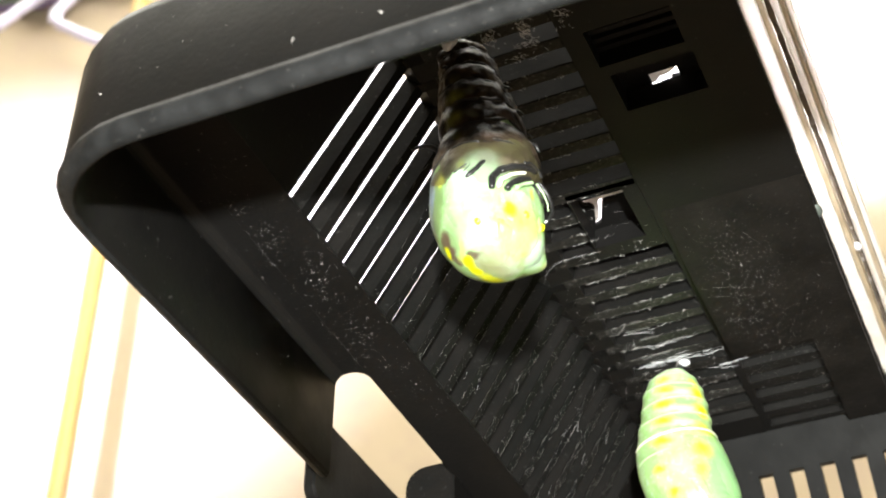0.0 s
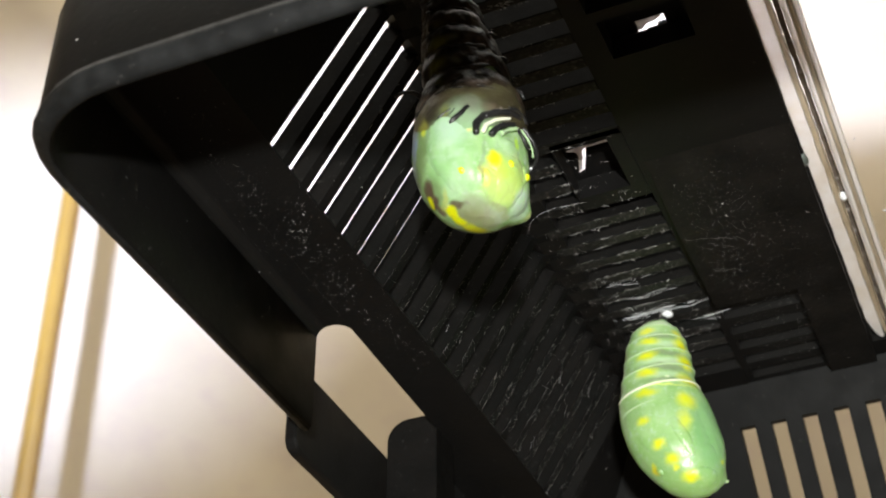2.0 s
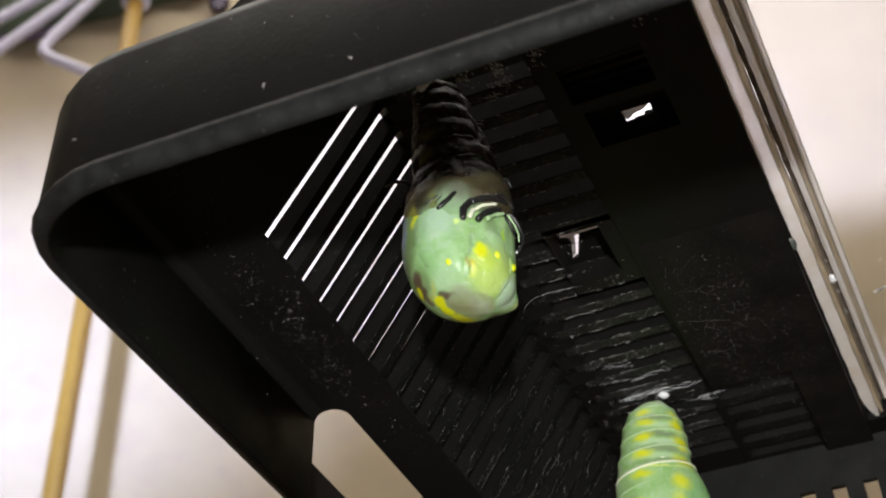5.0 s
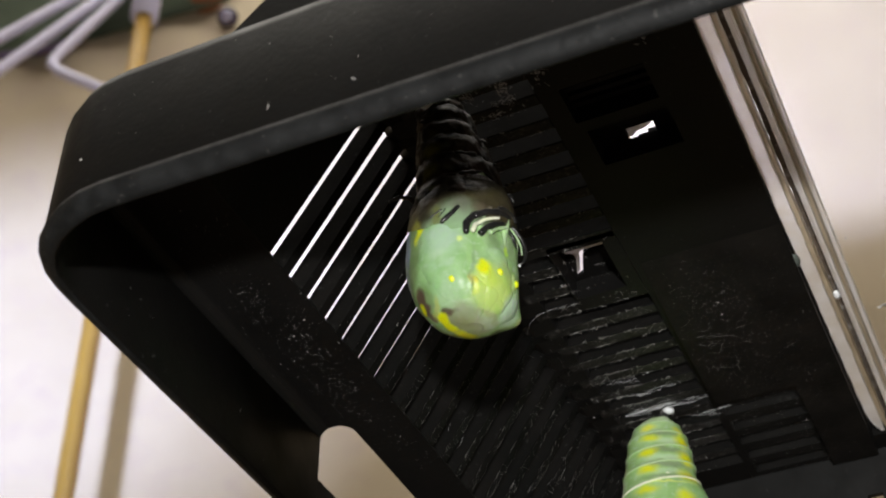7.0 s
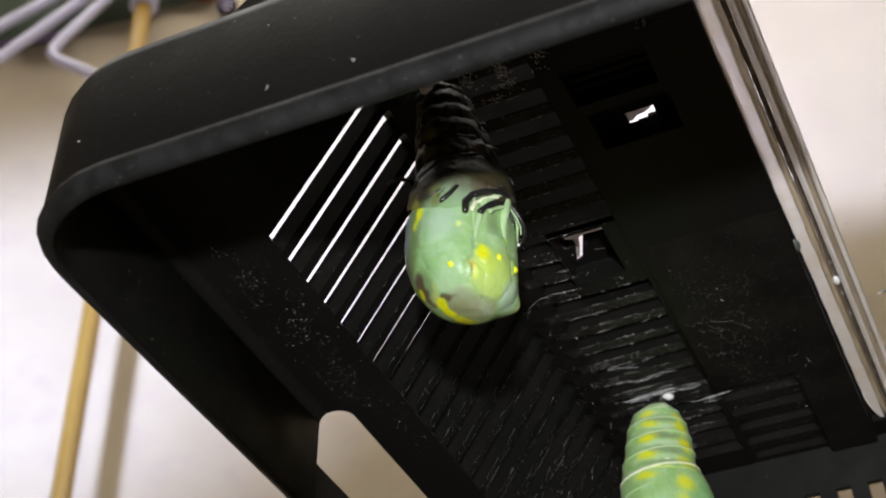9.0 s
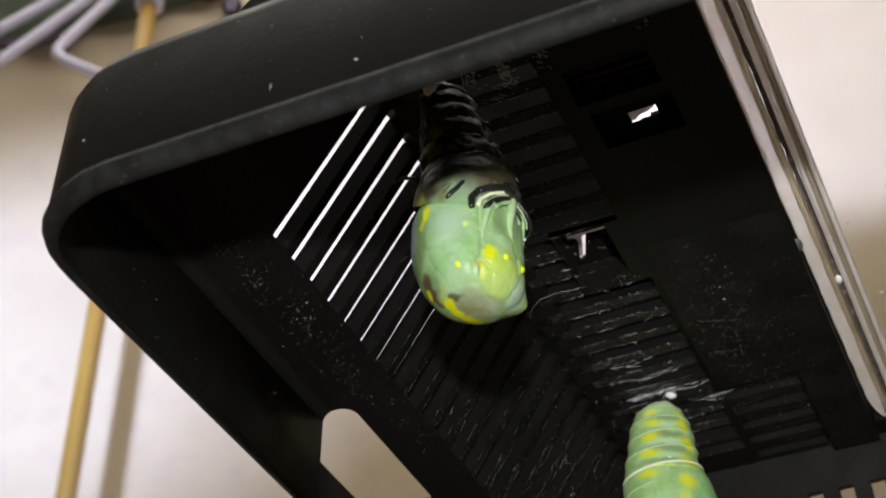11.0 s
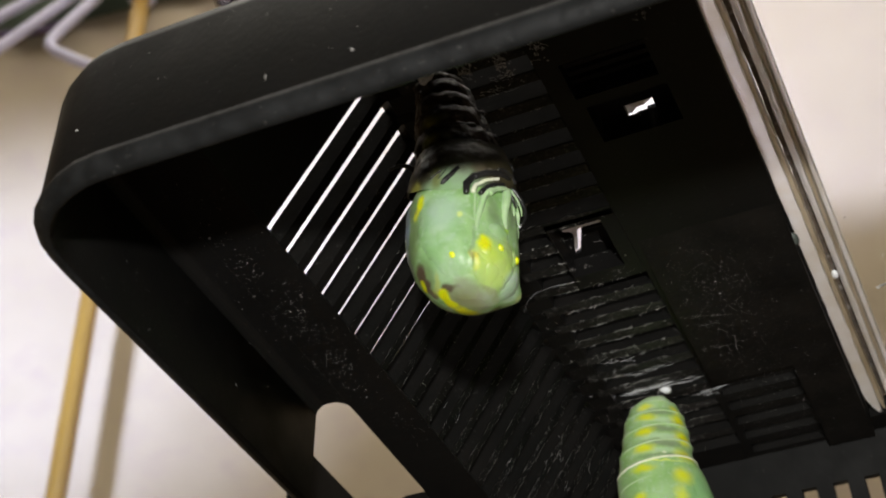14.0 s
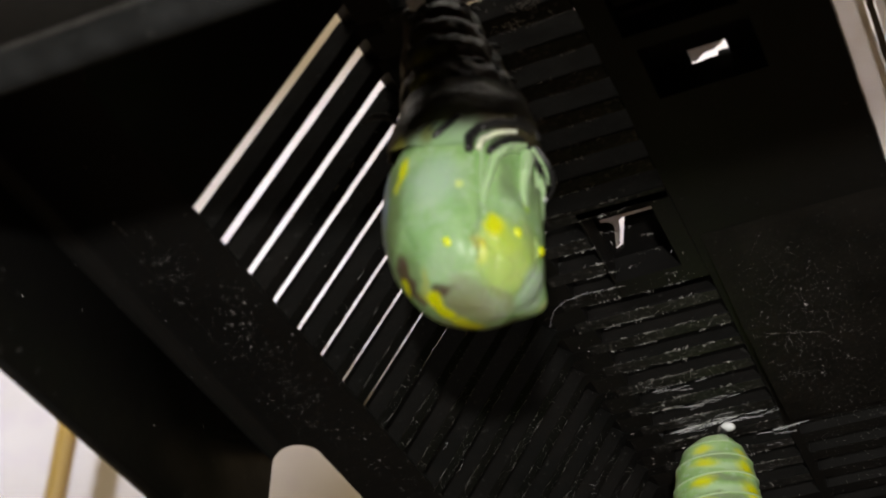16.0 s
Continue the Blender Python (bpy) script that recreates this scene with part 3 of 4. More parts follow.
for _ in range(600):
    y_ = 10 + 12 * rng.random()
    speck(bm, (rng.uniform(3.3, 6.9), round(y_) + SO + rng.choice((-1, 1)) * rng.uniform(.275, .5), -0.004), rng.uniform(.006, .022), rng.random() < .7)
for _ in range(2100):
    y_ = rng.triangular(9.6, 22.4, 11.5)
    speck(bm, (rng.triangular(7.3, 11.5, 8.4), y_, -0.006 - 0.278 * min(1, (y_ - 9.4) / 3.6)), rng.uniform(.004, .012) * (2.0 if rng.random() < .06 else 1), rng.random() < .5)


def grit(a, b, n, wide, size):
    """Specks strewn along a line."""
    for _ in range(n):
        q = rng.random()
        speck(bm, [u + (w - u) * q + rng.gauss(0, wide) * k for u, w, k in zip(a, b, (1, 1, .2))], rng.uniform(.4, 1.1) * size, rng.random() < .6)


grit((7.35, 13.25, -.286), (8.95, 13.75, -.286), 110, .022, .010)
grit((7.5, 13.7, -.286), (9.2, 14.3, -.286), 60, .15, .010)
grit((7.5, 15.15, -.286), (8.7, 15.45, -.286), 80, .06, .012)
for _ in range(170):
    speck(bm, (rng.uniform(7.3, 9.9), rng.randint(18, 22) + SO + rng.uniform(.30, .70), -.004), rng.uniform(.004, .013), rng.random() < .7)
for _ in range(120):
    speck(bm, (rng.uniform(-1, 18), YF - .002, rng.uniform(-7.0, -4.6)), rng.uniform(.006, .02), rng.random() < .3)
for x_, y_, q_ in ((4.13, YF, .10), (6.1, YF, .06)):
    speck(bm, (x_, y_, -7.2), q_, False)
# grit and short scuffs along the slat edges
on_wall = lambda q, y: Vector((q * (IN - .2), y, ZL + q * (-0.32 - ZL) - .005))
for k in range(2, 21):
    much = 0.35 + 0.65 * min(1, max(0, (k - 5) / 9))
    for side in (0.345, -0.365):
        y_ = k + SOW + side
        grit(on_wall(.02, y_), on_wall(.97, y_), int(80 * much), .013, .0085)
        for _ in range(int(6 * much)):
            s_, l_ = rng.uniform(.02, .9), rng.uniform(.012, .07)
            a_, b_ = on_wall(s_, y_), on_wall(min(.98, s_ + l_), y_ + rng.gauss(0, .012))
            w_ = rng.uniform(.0015, .0045)
            bm.faces.new([bm.verts.new(q * U) for q in (a_, b_, b_ + Vector((0, w_ * 2, 0)), a_ + Vector((0, w_, -.003)))])
    for side in (0.285, -0.30):
        y_ = k + SO + side
        for _ in range(int(13 * much)):
            x_ = rng.triangular(3.35, 6.9, 4.6)
            grit((x_, y_, -.006), (x_ + rng.uniform(.05, .5), y_ + rng.gauss(0, .02), -.006), rng.randint(5, 14), .018, .016)
dust = part("dust", bm, M_DUST, lid, "pale dust specks and scuffs")
tagged(dust, kind="stuff")


# silk spun on the plastic round the two silk pads
bm = bmesh.new()


def thread(bm, a, b, w):
    a, b = Vector(a), Vector(b)
    side = (b - a).cross(Vector((0, 0, 1))).normalized() * w
    up = Vector((0, 0, -w))
    va = [bm.verts.new((a + q) * U) for q in (side, -side, up)]
    vb = [bm.verts.new((b + q) * U) for q in (side, -side, up)]
    for k in range(3):
        bm.faces.new((va[k], va[(k + 1) % 3], vb[(k + 1) % 3], vb[k]))


def tangle(bm, cx, cy, n, sx, sy, lean, length, w, spread=.45):
    for _ in range(n):
        x_, y_ = rng.gauss(cx, sx), rng.gauss(cy, sy)
        a_ = rng.gauss(lean, spread)
        l_ = rng.uniform(.25, 1.0) * length
        thread(bm, (x_, y_, -.008 - rng.random() * .02), (x_ + l_ * math.cos(a_), y_ + l_ * math.sin(a_), -.008 - rng.random() * .03), rng.uniform(.4, 1.0) * w)


for cx_, cy_, n_, sx_, sy_, lean_ in ((5.25, 0.72, 46, .10, .16, 1.3), (6.25, 0.75, 60, .10, .22, 1.2), (6.1, 1.25, 40, .14, .12, .5), (7.3, 0.75, 36, .09, .2, 1.2), (5.65, 1.72, 26, .2, .05, .2), (10.2, 0.7, 10, .15, .15, .8)):
    tangle(bm, cx_, cy_, int(n_ * 1.1), sx_ * 1.2, sy_, lean_, .13, .0065)
for cx_, cy_, n_, sx_, sy_, lean_ in ((4.7, 17.0, 46, .45, .07, 0), (5.5, 16.95, 22, .25, .1, .1), (6.4, 17.05, 14, .35, .1, 0), (5.2, 16.0, 14, .5, .09, 0), (6.6, 18.0, 12, .3, .1, 0), (4.6, 15.05, 10, .5, .08, 0)):
    tangle(bm, cx_, cy_, n_, sx_, sy_, 0.0, .5, .0045, .10)
for _ in range(16):
    y_ = rng.randint(12, 20)
    tangle(bm, rng.uniform(3.5, 6.6), y_ + SO + rng.uniform(.30, .68), rng.randint(3, 8), .22, .05, 0.0, .16, .0020, .22)
# stray hairs on the sloping wall and over the bend
for _ in range(12):
    s_, y_ = rng.random(), rng.triangular(9, 20.5, 17)
    q_ = Vector((s_ * (IN - .2), y_, ZL + s_ * (-0.32 - ZL) - .02))
    d_ = rng.uniform(0, 6.28)
    for _ in range(rng.randint(2, 5)):
        d_ += rng.gauss(0, .7)
        l_ = rng.uniform(.05, .16)
        e_ = q_ + Vector((math.cos(d_) * l_ * .55, math.sin(d_) * l_, math.cos(d_) * l_ * .82))
        e_.z = min(e_.z, ZL + e_.x / (IN - .2) * (-0.32 - ZL) - .02)
        thread(bm, q_, e_, .0019)
        q_ = e_
arc = [(2.8, 11.1, -.2), (3.1, 10.65, -.1), (3.5, 10.42, -.06), (4.0, 10.36, -.04), (4.5, 10.42, -.03)]
for a_, b_ in zip(arc, arc[1:]):
    thread(bm, a_, b_, .0026)
silk = part("silk_threads", bm, M_SILK, lid, "fine white silk threads")
tagged(silk, kind="stuff")

# ---- the two insects ----
CREATURE_TURN = AZ


def smooth_rows(rows, n):
    """Even rows (z, centre x, half width, centre y, depth factor) by smooth interpolation."""
    zs = [r[0] for r in rows]
    out = []
    for i in range(n):
        z = zs[0] + (zs[-1] - zs[0]) * i / (n - 1)
        k = max(j for j in range(len(rows) - 1) if zs[j] >= z - 1e-9)
        t = (z - zs[k]) / (zs[k + 1] - zs[k])
        p = [rows[max(0, min(len(rows) - 1, k + o))] for o in (-1, 0, 1, 2)]
        f = lambda c: 0.5 * (2 * p[1][c] + (p[2][c] - p[0][c]) * t + (2 * p[0][c] - 5 * p[1][c] + 4 * p[2][c] - p[3][c]) * t * t + (3 * p[1][c] - p[0][c] - 3 * p[2][c] + p[3][c]) * t ** 3)
        out.append((z, f(1), max(0.02, f(2))))
    return out


class Body:
    """Lofted body hanging from its origin; a = 0 faces the viewer, positive a to the viewer's right."""

    def __init__(self, rows, n=70, depth=0.95, slope=0.91, bulge=lambda z, a: 0.0):
        self.rows, self.depth, self.slope, self.bulge = smooth_rows(rows, n), depth, slope, bulge

    def at(self, z, a, out=0.0):
        rows = self.rows
        z = max(rows[-1][0], min(rows[0][0], z))
        u = (z - rows[0][0]) / (rows[-1][0] - rows[0][0]) * (len(rows) - 1)
        k = min(len(rows) - 2, int(u))
        t = u - k
        cx, w = (rows[k][1] * (1 - t) + rows[k + 1][1] * t), (rows[k][2] * (1 - t) + rows[k + 1][2] * t)
        w = w * (1 + self.bulge(z, a)) + out
        return Vector((cx + w * math.sin(a), -w * self.depth * math.cos(a), z))

    def mesh(self, z0=None, z1=None, n=60, seg=44, out=0.0, ends=True, low=None):
        rows = self.rows
        z0, z1 = rows[0][0] if z0 is None else z0, rows[-1][0] if z1 is None else z1
        bm = bmesh.new()
        rings = []
        for i in range(n):
            ring_ = []
            for k in range(seg):
                a = 2 * math.pi * k / seg
                zz = z0 + ((z1 if low is None else low(a)) - z0) * i / (n - 1)
                ring_.append(bm.verts.new(self.at(zz, a, out if not callable(out) else out(i / (n - 1), a)) * U))
            rings.append(ring_)
        for A, B in zip(rings, rings[1:]):
            for k in range(seg):
                bm.faces.new((A[k], A[(k + 1) % seg], B[(k + 1) % seg], B[k]))
        if ends:
            bm.faces.new(rings[0])
            bm.faces.new(rings[-1][::-1])
        return bm

    def place(self, x, z):
        """Height and angle of the first surface point met by a line of sight through (x, z) in the plane of the axis."""
        best = None
        for i in range(340):
            k = 1.7 - i * 0.01
            zz = z - self.slope * k
            if not self.rows[-1][0] < zz < self.rows[0][0]:
                continue
            u = self.at(zz, 0)
            w = -u.y / self.depth
            q = ((x - u.x) / w) ** 2 + (k / (self.depth * w)) ** 2
            if best is None or q < best[0]:
                best = (q, zz, math.atan2(x - u.x, k / self.depth))
            if q <= 1:
                break
        return best[1], best[2]

    def patch(self, z, a, rz, ra, out=0.05, tilt=0.0, rings=5, seg=20, edge=None):
        """Raised lens-shaped patch with half height rz and half width ra, laid on the body."""
        bm = bmesh.new()
        w = -self.at(z, 0).y / self.depth
        loops = []
        for i in range(1, rings + 1):
            q = i / rings
            loop = []
            for k in range(seg):
                t = 2 * math.pi * k / seg
                e = 1 + (0.16 * noise.noise((z * 3 + math.cos(t) * 1.3, a * 3 + math.sin(t) * 1.3, 4.0)) if edge is None else edge(t))
                dx, dz = ra * q * e * math.cos(t), rz * q * e * math.sin(t)
                dx, dz = dx * math.cos(tilt) - dz * math.sin(tilt), dx * math.sin(tilt) + dz * math.cos(tilt)
                loop.append(bm.verts.new(self.at(z + dz, a + dx / max(w, 0.3), out * (1 - q ** 3) - 0.012 * (q == 1)) * U))
            loops.append(loop)
        c = bm.verts.new(self.at(z, a, out) * U)
        for k in range(seg):
            bm.faces.new((c, loops[0][k], loops[0][(k + 1) % seg]))
        for A, B in zip(loops, loops[1:]):
            for k in range(seg):
                bm.faces.new((A[k], B[k], B[(k + 1) % seg], A[(k + 1) % seg]))
        return bm

    def cord(self, pts, radius, out=0.02, n=14, taper=1.0, sink=0.0, wild=0.0):
        """Raised cord through (z, a) points on the body."""
        line = []
        for i in range(n):
            u = i / (n - 1) * (len(pts) - 1)
            k = min(len(pts) - 2, int(u))
            t = u - k
            t = t * t * (3 - 2 * t)
            z, a = pts[k][0] * (1 - t) + pts[k + 1][0] * t, pts[k][1] * (1 - t) + pts[k + 1][1] * t
            line.append(self.at(z, a, out - sink * (i / (n - 1)) ** 2))
        return tube(line, radius, 8, taper=taper, soft=3, wild=wild)


# larva that is shedding its skin
LARVA = [(-0.10, 0.20, 0.24), (-0.5, 0.32, 0.55), (-1.2, 0.48, 0.68), (-2.0, 0.62, 0.82), (-2.9, 0.76, 0.93), (-3.6, 0.85, 1.02), (-4.2, 0.89, 1.12), (-4.7, 0.90, 1.28), (-5.1, 0.89, 1.37), (-5.6, 0.885, 1.395),
         (-6.1, 0.905, 1.375), (-6.5, 0.95, 1.33), (-6.90, 1.02, 1.24), (-7.24, 1.07, 1.07), (-7.48, 1.12, 0.82), (-7.65, 1.17, 0.52), (-7.74, 1.20, 0.20)]
larva = empty("pupating_caterpillar", Matrix.Translation((4.25 * U, 0.55 * U, Z0 - 0.0003)) @ pose(0, 0, 0, 0, 0, CREATURE_TURN),
              "green pupating caterpillar shedding its black skin, hanging from the lid", "caterpillar")


def larva_bulge(z, a):
    """Blunt head corner on one side, a soft waist along the seam between wing pad and face, and small unevenness."""
    a = (a + math.pi) % (2 * math.pi) - math.pi
    head = 0.24 * math.exp(-((z + 7.16) / .26) ** 2 - ((a - 2.02) / .30) ** 2)
    seam = -0.035 * math.exp(-((a - 0.27) / .10) ** 2) * math.exp(-((z + 6.3) / 1.2) ** 2)
    return head + seam + 0.008 * math.sin(9 * z) * math.sin(2 * a + z) + 0.018 * noise.noise((math.sin(a) * 2, math.cos(a) * 2, z * 1.5))


body = Body(LARVA, bulge=larva_bulge)
core = Body(LARVA)
part("abdomen", core.mesh(z0=-0.15, z1=-3.4, n=24, out=-0.14), M_SKIN_OLIVE, larva, smooth=True)


def spot_on(b, x, z, rz, ra, material, parent, name, out=0.05, tilt=0.0, label=""):
    zz, a = b.place(x, z)
    return part(name, b.patch(zz, a, rz, ra, out, tilt), material, parent, label, smooth=True)


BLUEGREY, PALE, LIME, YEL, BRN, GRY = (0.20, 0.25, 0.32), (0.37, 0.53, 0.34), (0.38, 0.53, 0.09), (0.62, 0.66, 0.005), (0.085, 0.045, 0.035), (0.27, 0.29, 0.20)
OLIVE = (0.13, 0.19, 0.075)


def mark(b, x, z, w, h, soft, strength, colour, deep=None):
    zz, a = b.place(x, z)
    return (b.at(zz, a), (w, deep or max(w, h), h), soft, strength, colour)


MARKS = [mark(body, *q) for q in (
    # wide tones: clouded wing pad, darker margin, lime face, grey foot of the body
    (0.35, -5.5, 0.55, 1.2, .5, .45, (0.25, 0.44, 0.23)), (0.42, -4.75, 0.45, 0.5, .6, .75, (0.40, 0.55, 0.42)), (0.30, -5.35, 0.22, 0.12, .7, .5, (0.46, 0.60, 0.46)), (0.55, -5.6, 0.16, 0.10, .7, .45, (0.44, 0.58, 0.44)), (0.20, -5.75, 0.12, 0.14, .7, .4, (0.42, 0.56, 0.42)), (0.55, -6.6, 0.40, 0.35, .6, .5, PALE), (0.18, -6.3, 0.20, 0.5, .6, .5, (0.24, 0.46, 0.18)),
    # olive margin; the blue-grey rim paints in the cuticle's glassy sheen
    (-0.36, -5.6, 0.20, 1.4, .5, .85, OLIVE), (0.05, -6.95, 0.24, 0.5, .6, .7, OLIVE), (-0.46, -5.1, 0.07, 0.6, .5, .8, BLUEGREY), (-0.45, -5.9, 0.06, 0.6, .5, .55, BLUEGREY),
    (1.70, -6.35, 0.52, 0.62, .40, .75, LIME), (1.62, -6.75, 0.40, 0.40, .5, .6, (0.44, 0.57, 0.18)), (1.75, -5.4, 0.40, 0.40, .6, .5, (0.34, 0.50, 0.29)), (1.5, -6.1, 0.3, 0.2, .6, .6, (0.46, 0.58, 0.08)), (2.0, -6.0, 0.2, 0.3, .6, .6, (0.36, 0.50, 0.16)),
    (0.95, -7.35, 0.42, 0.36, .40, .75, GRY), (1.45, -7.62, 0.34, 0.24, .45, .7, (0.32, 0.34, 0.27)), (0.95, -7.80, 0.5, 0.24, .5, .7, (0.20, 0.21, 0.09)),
    (2.05, -7.2, 0.30, 0.42, .35, .85, (0.40, 0.54, 0.40)), (2.15, -7.55, 0.16, 0.14, .5, .7, (0.50, 0.56, 0.24)),
    # brown and yellow along the lower margin
    (-0.08, -6.85, 0.12, 0.30, .35, .9, BRN), (0.06, -7.20, 0.12, 0.24, .35, .9, BRN), (0.22, -7.45, 0.12, 0.14, .4, .85, BRN), (0.54, -7.18, 0.14, 0.11, .45, .85, BRN), (0.72, -7.22, 0.14, 0.05, .5, .5, BRN), (1.62, -8.0, 0.26, 0.10, .4, .75, BRN),
    (-0.02, -7.22, 0.09, 0.19, .30, 1, YEL), (0.47, -7.46, 0.16, 0.22, .30, 1, YEL), (0.62, -7.72, 0.18, 0.15, .35, 1, YEL), (0.98, -8.03, 0.32, 0.11, .4, .95, YEL), (0.30, -7.15, 0.07, 0.34, .5, .6, (0.42, 0.46, 0.12)),
    (-0.14, -4.52, 0.11, 0.24, .40, .95, YEL), (-0.22, -4.85, 0.07, 0.2, .5, .7, YEL),
    # small spots and lines
    (1.43, -5.75, 0.16, 0.20, .45, .95, YEL), (1.17, -6.14, 0.09, 0.11, .6, .8, (0.66, 0.55, 0.03)), (1.95, -5.25, 0.05, 0.2, .5, .8, (0.46, 0.72, 0.05)), (0.82, -4.85, 0.09, 0.09, .45, .8, (0.62, 0.74, 0.24)), (1.22, -6.35, 0.09, 0.2, .5, .7, (0.60, 0.66, 0.12)),
    # seam lines; shade in the gaps between leg cases is coloured in
    (1.16, -5.6, 0.05, 0.42, .6, .6, (0.20, 0.30, 0.16)), (1.12, -6.15, 0.04, 0.2, .6, .6, (0.16, 0.22, 0.10)), (1.62, -4.7, 0.15, 0.42, .5, .7, (0.17, 0.25, 0.12)), (2.08, -4.8, 0.08, 0.45, .5, .7, (0.14, 0.2, 0.1)), (1.60, -7.30, 0.42, 0.035, .6, .6, (0.26, 0.30, 0.14)))]
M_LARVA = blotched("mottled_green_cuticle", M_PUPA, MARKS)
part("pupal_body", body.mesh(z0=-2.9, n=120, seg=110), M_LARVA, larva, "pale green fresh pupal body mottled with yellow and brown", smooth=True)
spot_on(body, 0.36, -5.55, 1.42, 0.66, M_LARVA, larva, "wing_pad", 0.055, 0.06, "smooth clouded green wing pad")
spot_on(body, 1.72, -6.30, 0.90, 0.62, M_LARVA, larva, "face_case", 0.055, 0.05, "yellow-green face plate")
for x, z, rz, ra, o, tilt in ((1.45, -5.95, .22, .20, .06, .3), (1.85, -6.12, .24, .22, .06, -.2), (1.55, -6.75, .30, .26, .07, .1), (1.95, -6.70, .34, .22, .06, -.1), (1.70, -7.05, .20, .30, .06, 0), (2.12, -6.25, .26, .14, .05, 0)):
    spot_on(body, x, z, rz, ra, M_LARVA, larva, "face_lobe", o, tilt)
spot_on(body, 1.32, -6.62, 0.40, 0.22, M_LARVA, larva, "face_lobe", 0.06, 0.2)
spot_on(body, 0.95, -7.32, 0.26, 0.42, M_LARVA, larva, "wing_case", 0.045, -0.1, "grey-green translucent wing case")
spot_on(body, 1.45, -7.60, 0.22, 0.34, M_LARVA, larva, "wing_case", 0.04, 0.1)
spot_on(body, 2.04, -7.18, 0.42, 0.34, M_LARVA, larva, "head_bump", 0.05, 0.2)
spot_on(body, 1.78, -5.45, 0.30, 0.36, M_LARVA, larva, "head_bump", 0.05, 0.0)
for x, z, q in ((0.65, -6.14, .092), (1.76, -5.93, .105), (2.14, -6.33, .105)):
    spot_on(body, x, z, q * 1.1, q, M_YELLOW, larva, "yellow_spot", 0.07 if x < 1 else 0.10, label="bright yellow spot")
# leg and antenna cases, drawn out from the knot of old skin
LEGS = [([(1.18, -4.0), (1.18, -4.4), (1.19, -4.9)], .036, .7), ([(1.92, -3.98), (1.62, -4.02), (1.42, -4.18), (1.31, -4.72), (1.21, -5.25)], .105, .75),
        ([(1.95, -4.10), (1.92, -4.6), (1.96, -5.35)], .135, .70), ([(2.14, -4.15), (2.24, -4.45), (2.30, -5.0), (2.31, -5.75)], .085, .6), ([(2.02, -4.05), (2.12, -4.45), (2.16, -4.9)], .045, .6)]
legs = []
for line, q, e in LEGS:
    legs.append(part("leg_case", body.cord([body.place(*p) for p in line], q, 0.05, n=26, taper=e, sink=q * 1.1), M_LEG, larva, "pale green leg case", smooth=True))

# old skin, in folds that slide upwards
folds = []
EDGES = [-0.12, -0.75, -1.40, -2.05, -2.76, -3.62, -4.50]
SKIN_MARKS = [mark(core, *q) for q in (
    (0.14, -2.80, 0.26, 0.22, .6, .9, (0.13, 0.135, 0.02)), (0.14, -2.05, 0.26, 0.20, .6, .9, (0.12, 0.125, 0.02)), (0.20, -3.40, 0.18, 0.16, .5, .7, (0.08, 0.09, 0.02)), (0.12, -1.4, 0.18, 0.16, .5, .6, (0.08, 0.075, 0.02)),
    (0.50, -2.65, 0.16, 0.14, .5, .55, (0.12, 0.14, 0.10)), (0.48, -1.85, 0.16, 0.14, .5, .5, (0.10, 0.12, 0.09)), (1.05, -3.05, 0.09, 0.09, .4, .8, (0.25, 0.21, 0.15)), (0.95, -3.35, 0.30, 0.14, .5, .6, (0.10, 0.06, 0.045)),
    (1.25, -2.6, 0.25, 0.2, .5, .6, (0.075, 0.045, 0.035)), (1.1, -2.0, 0.25, 0.2, .5, .5, (0.06, 0.045, 0.04)))]
M_FOLD = blotched("brown_black_old_skin", M_SKIN, SKIN_MARKS)
for i, (za, zb) in enumerate(zip(EDGES, EDGES[1:])):
    fold = lambda t, a, i=i: 0.035 + (0.09 + 0.03 * math.sin(2 * a + i)) * math.sin(math.pi * min(1, t * 1.02)) ** 0.7 + 0.07 * noise.noise((math.sin(a) * 2.5, math.cos(a) * 2.5, i * 2 + t * 1.5)) + 0.05 * noise.noise((math.sin(a) * 7, math.cos(a) * 7, i * 3 + t * 3)) + (0.04 * t if i == 5 else 0)
    low_ = lambda a, zb=zb, i=i: zb - 0.05 + 0.06 * math.sin(2 * a + 1.7 * i) + 0.03 * math.sin(5 * a + i) + 0.22 * (i / 6) * noise.noise((math.sin(a) * 2.2, math.cos(a) * 2.2, i * 3.1)) + 0.08 * (i / 6) * noise.noise((math.sin(a) * 6, math.cos(a) * 6, i * 1.7))
    f = part("skin_fold", core.mesh(za, zb, n=18, seg=72, out=fold, ends=False, low=low_), M_FOLD, larva, "wrinkled brown-black old skin", smooth=True)
    folds.append(f)
    # glossy black ring along the lower edge of the fold, in uneven pieces
    rs = random.Random(40 + i)
    for s_ in (-1.15, -0.45, 0.25, 0.95):
        e_ = rs.uniform(.30, .42)
        part("skin_band", core.cord([(low_(s_ - e_) + rs.uniform(-.03, .05), s_ - e_), (low_(s_) - .02, s_), (low_(s_ + e_) + rs.uniform(-.03, .05), s_ + e_)], rs.uniform(.03, .06), .05, n=14, wild=.7), M_BLACKMARK, f, "glossy black skin ring", smooth=True)
    # stubs of the old bristles
    for x_, z_ in ((-0.05, -0.9), (1.3, -1.6), (1.62, -2.4), (1.80, -3.2)) if i == 3 else ():
        p_, a_ = core.place(x_, z_)
        part("bristle", tube([core.at(p_, a_, .02), core.at(p_ - .05, a_, .16), core.at(p_ - .16, a_, .24)], .055, 8, taper=.4), M_BLACKMARK, f, smooth=True)
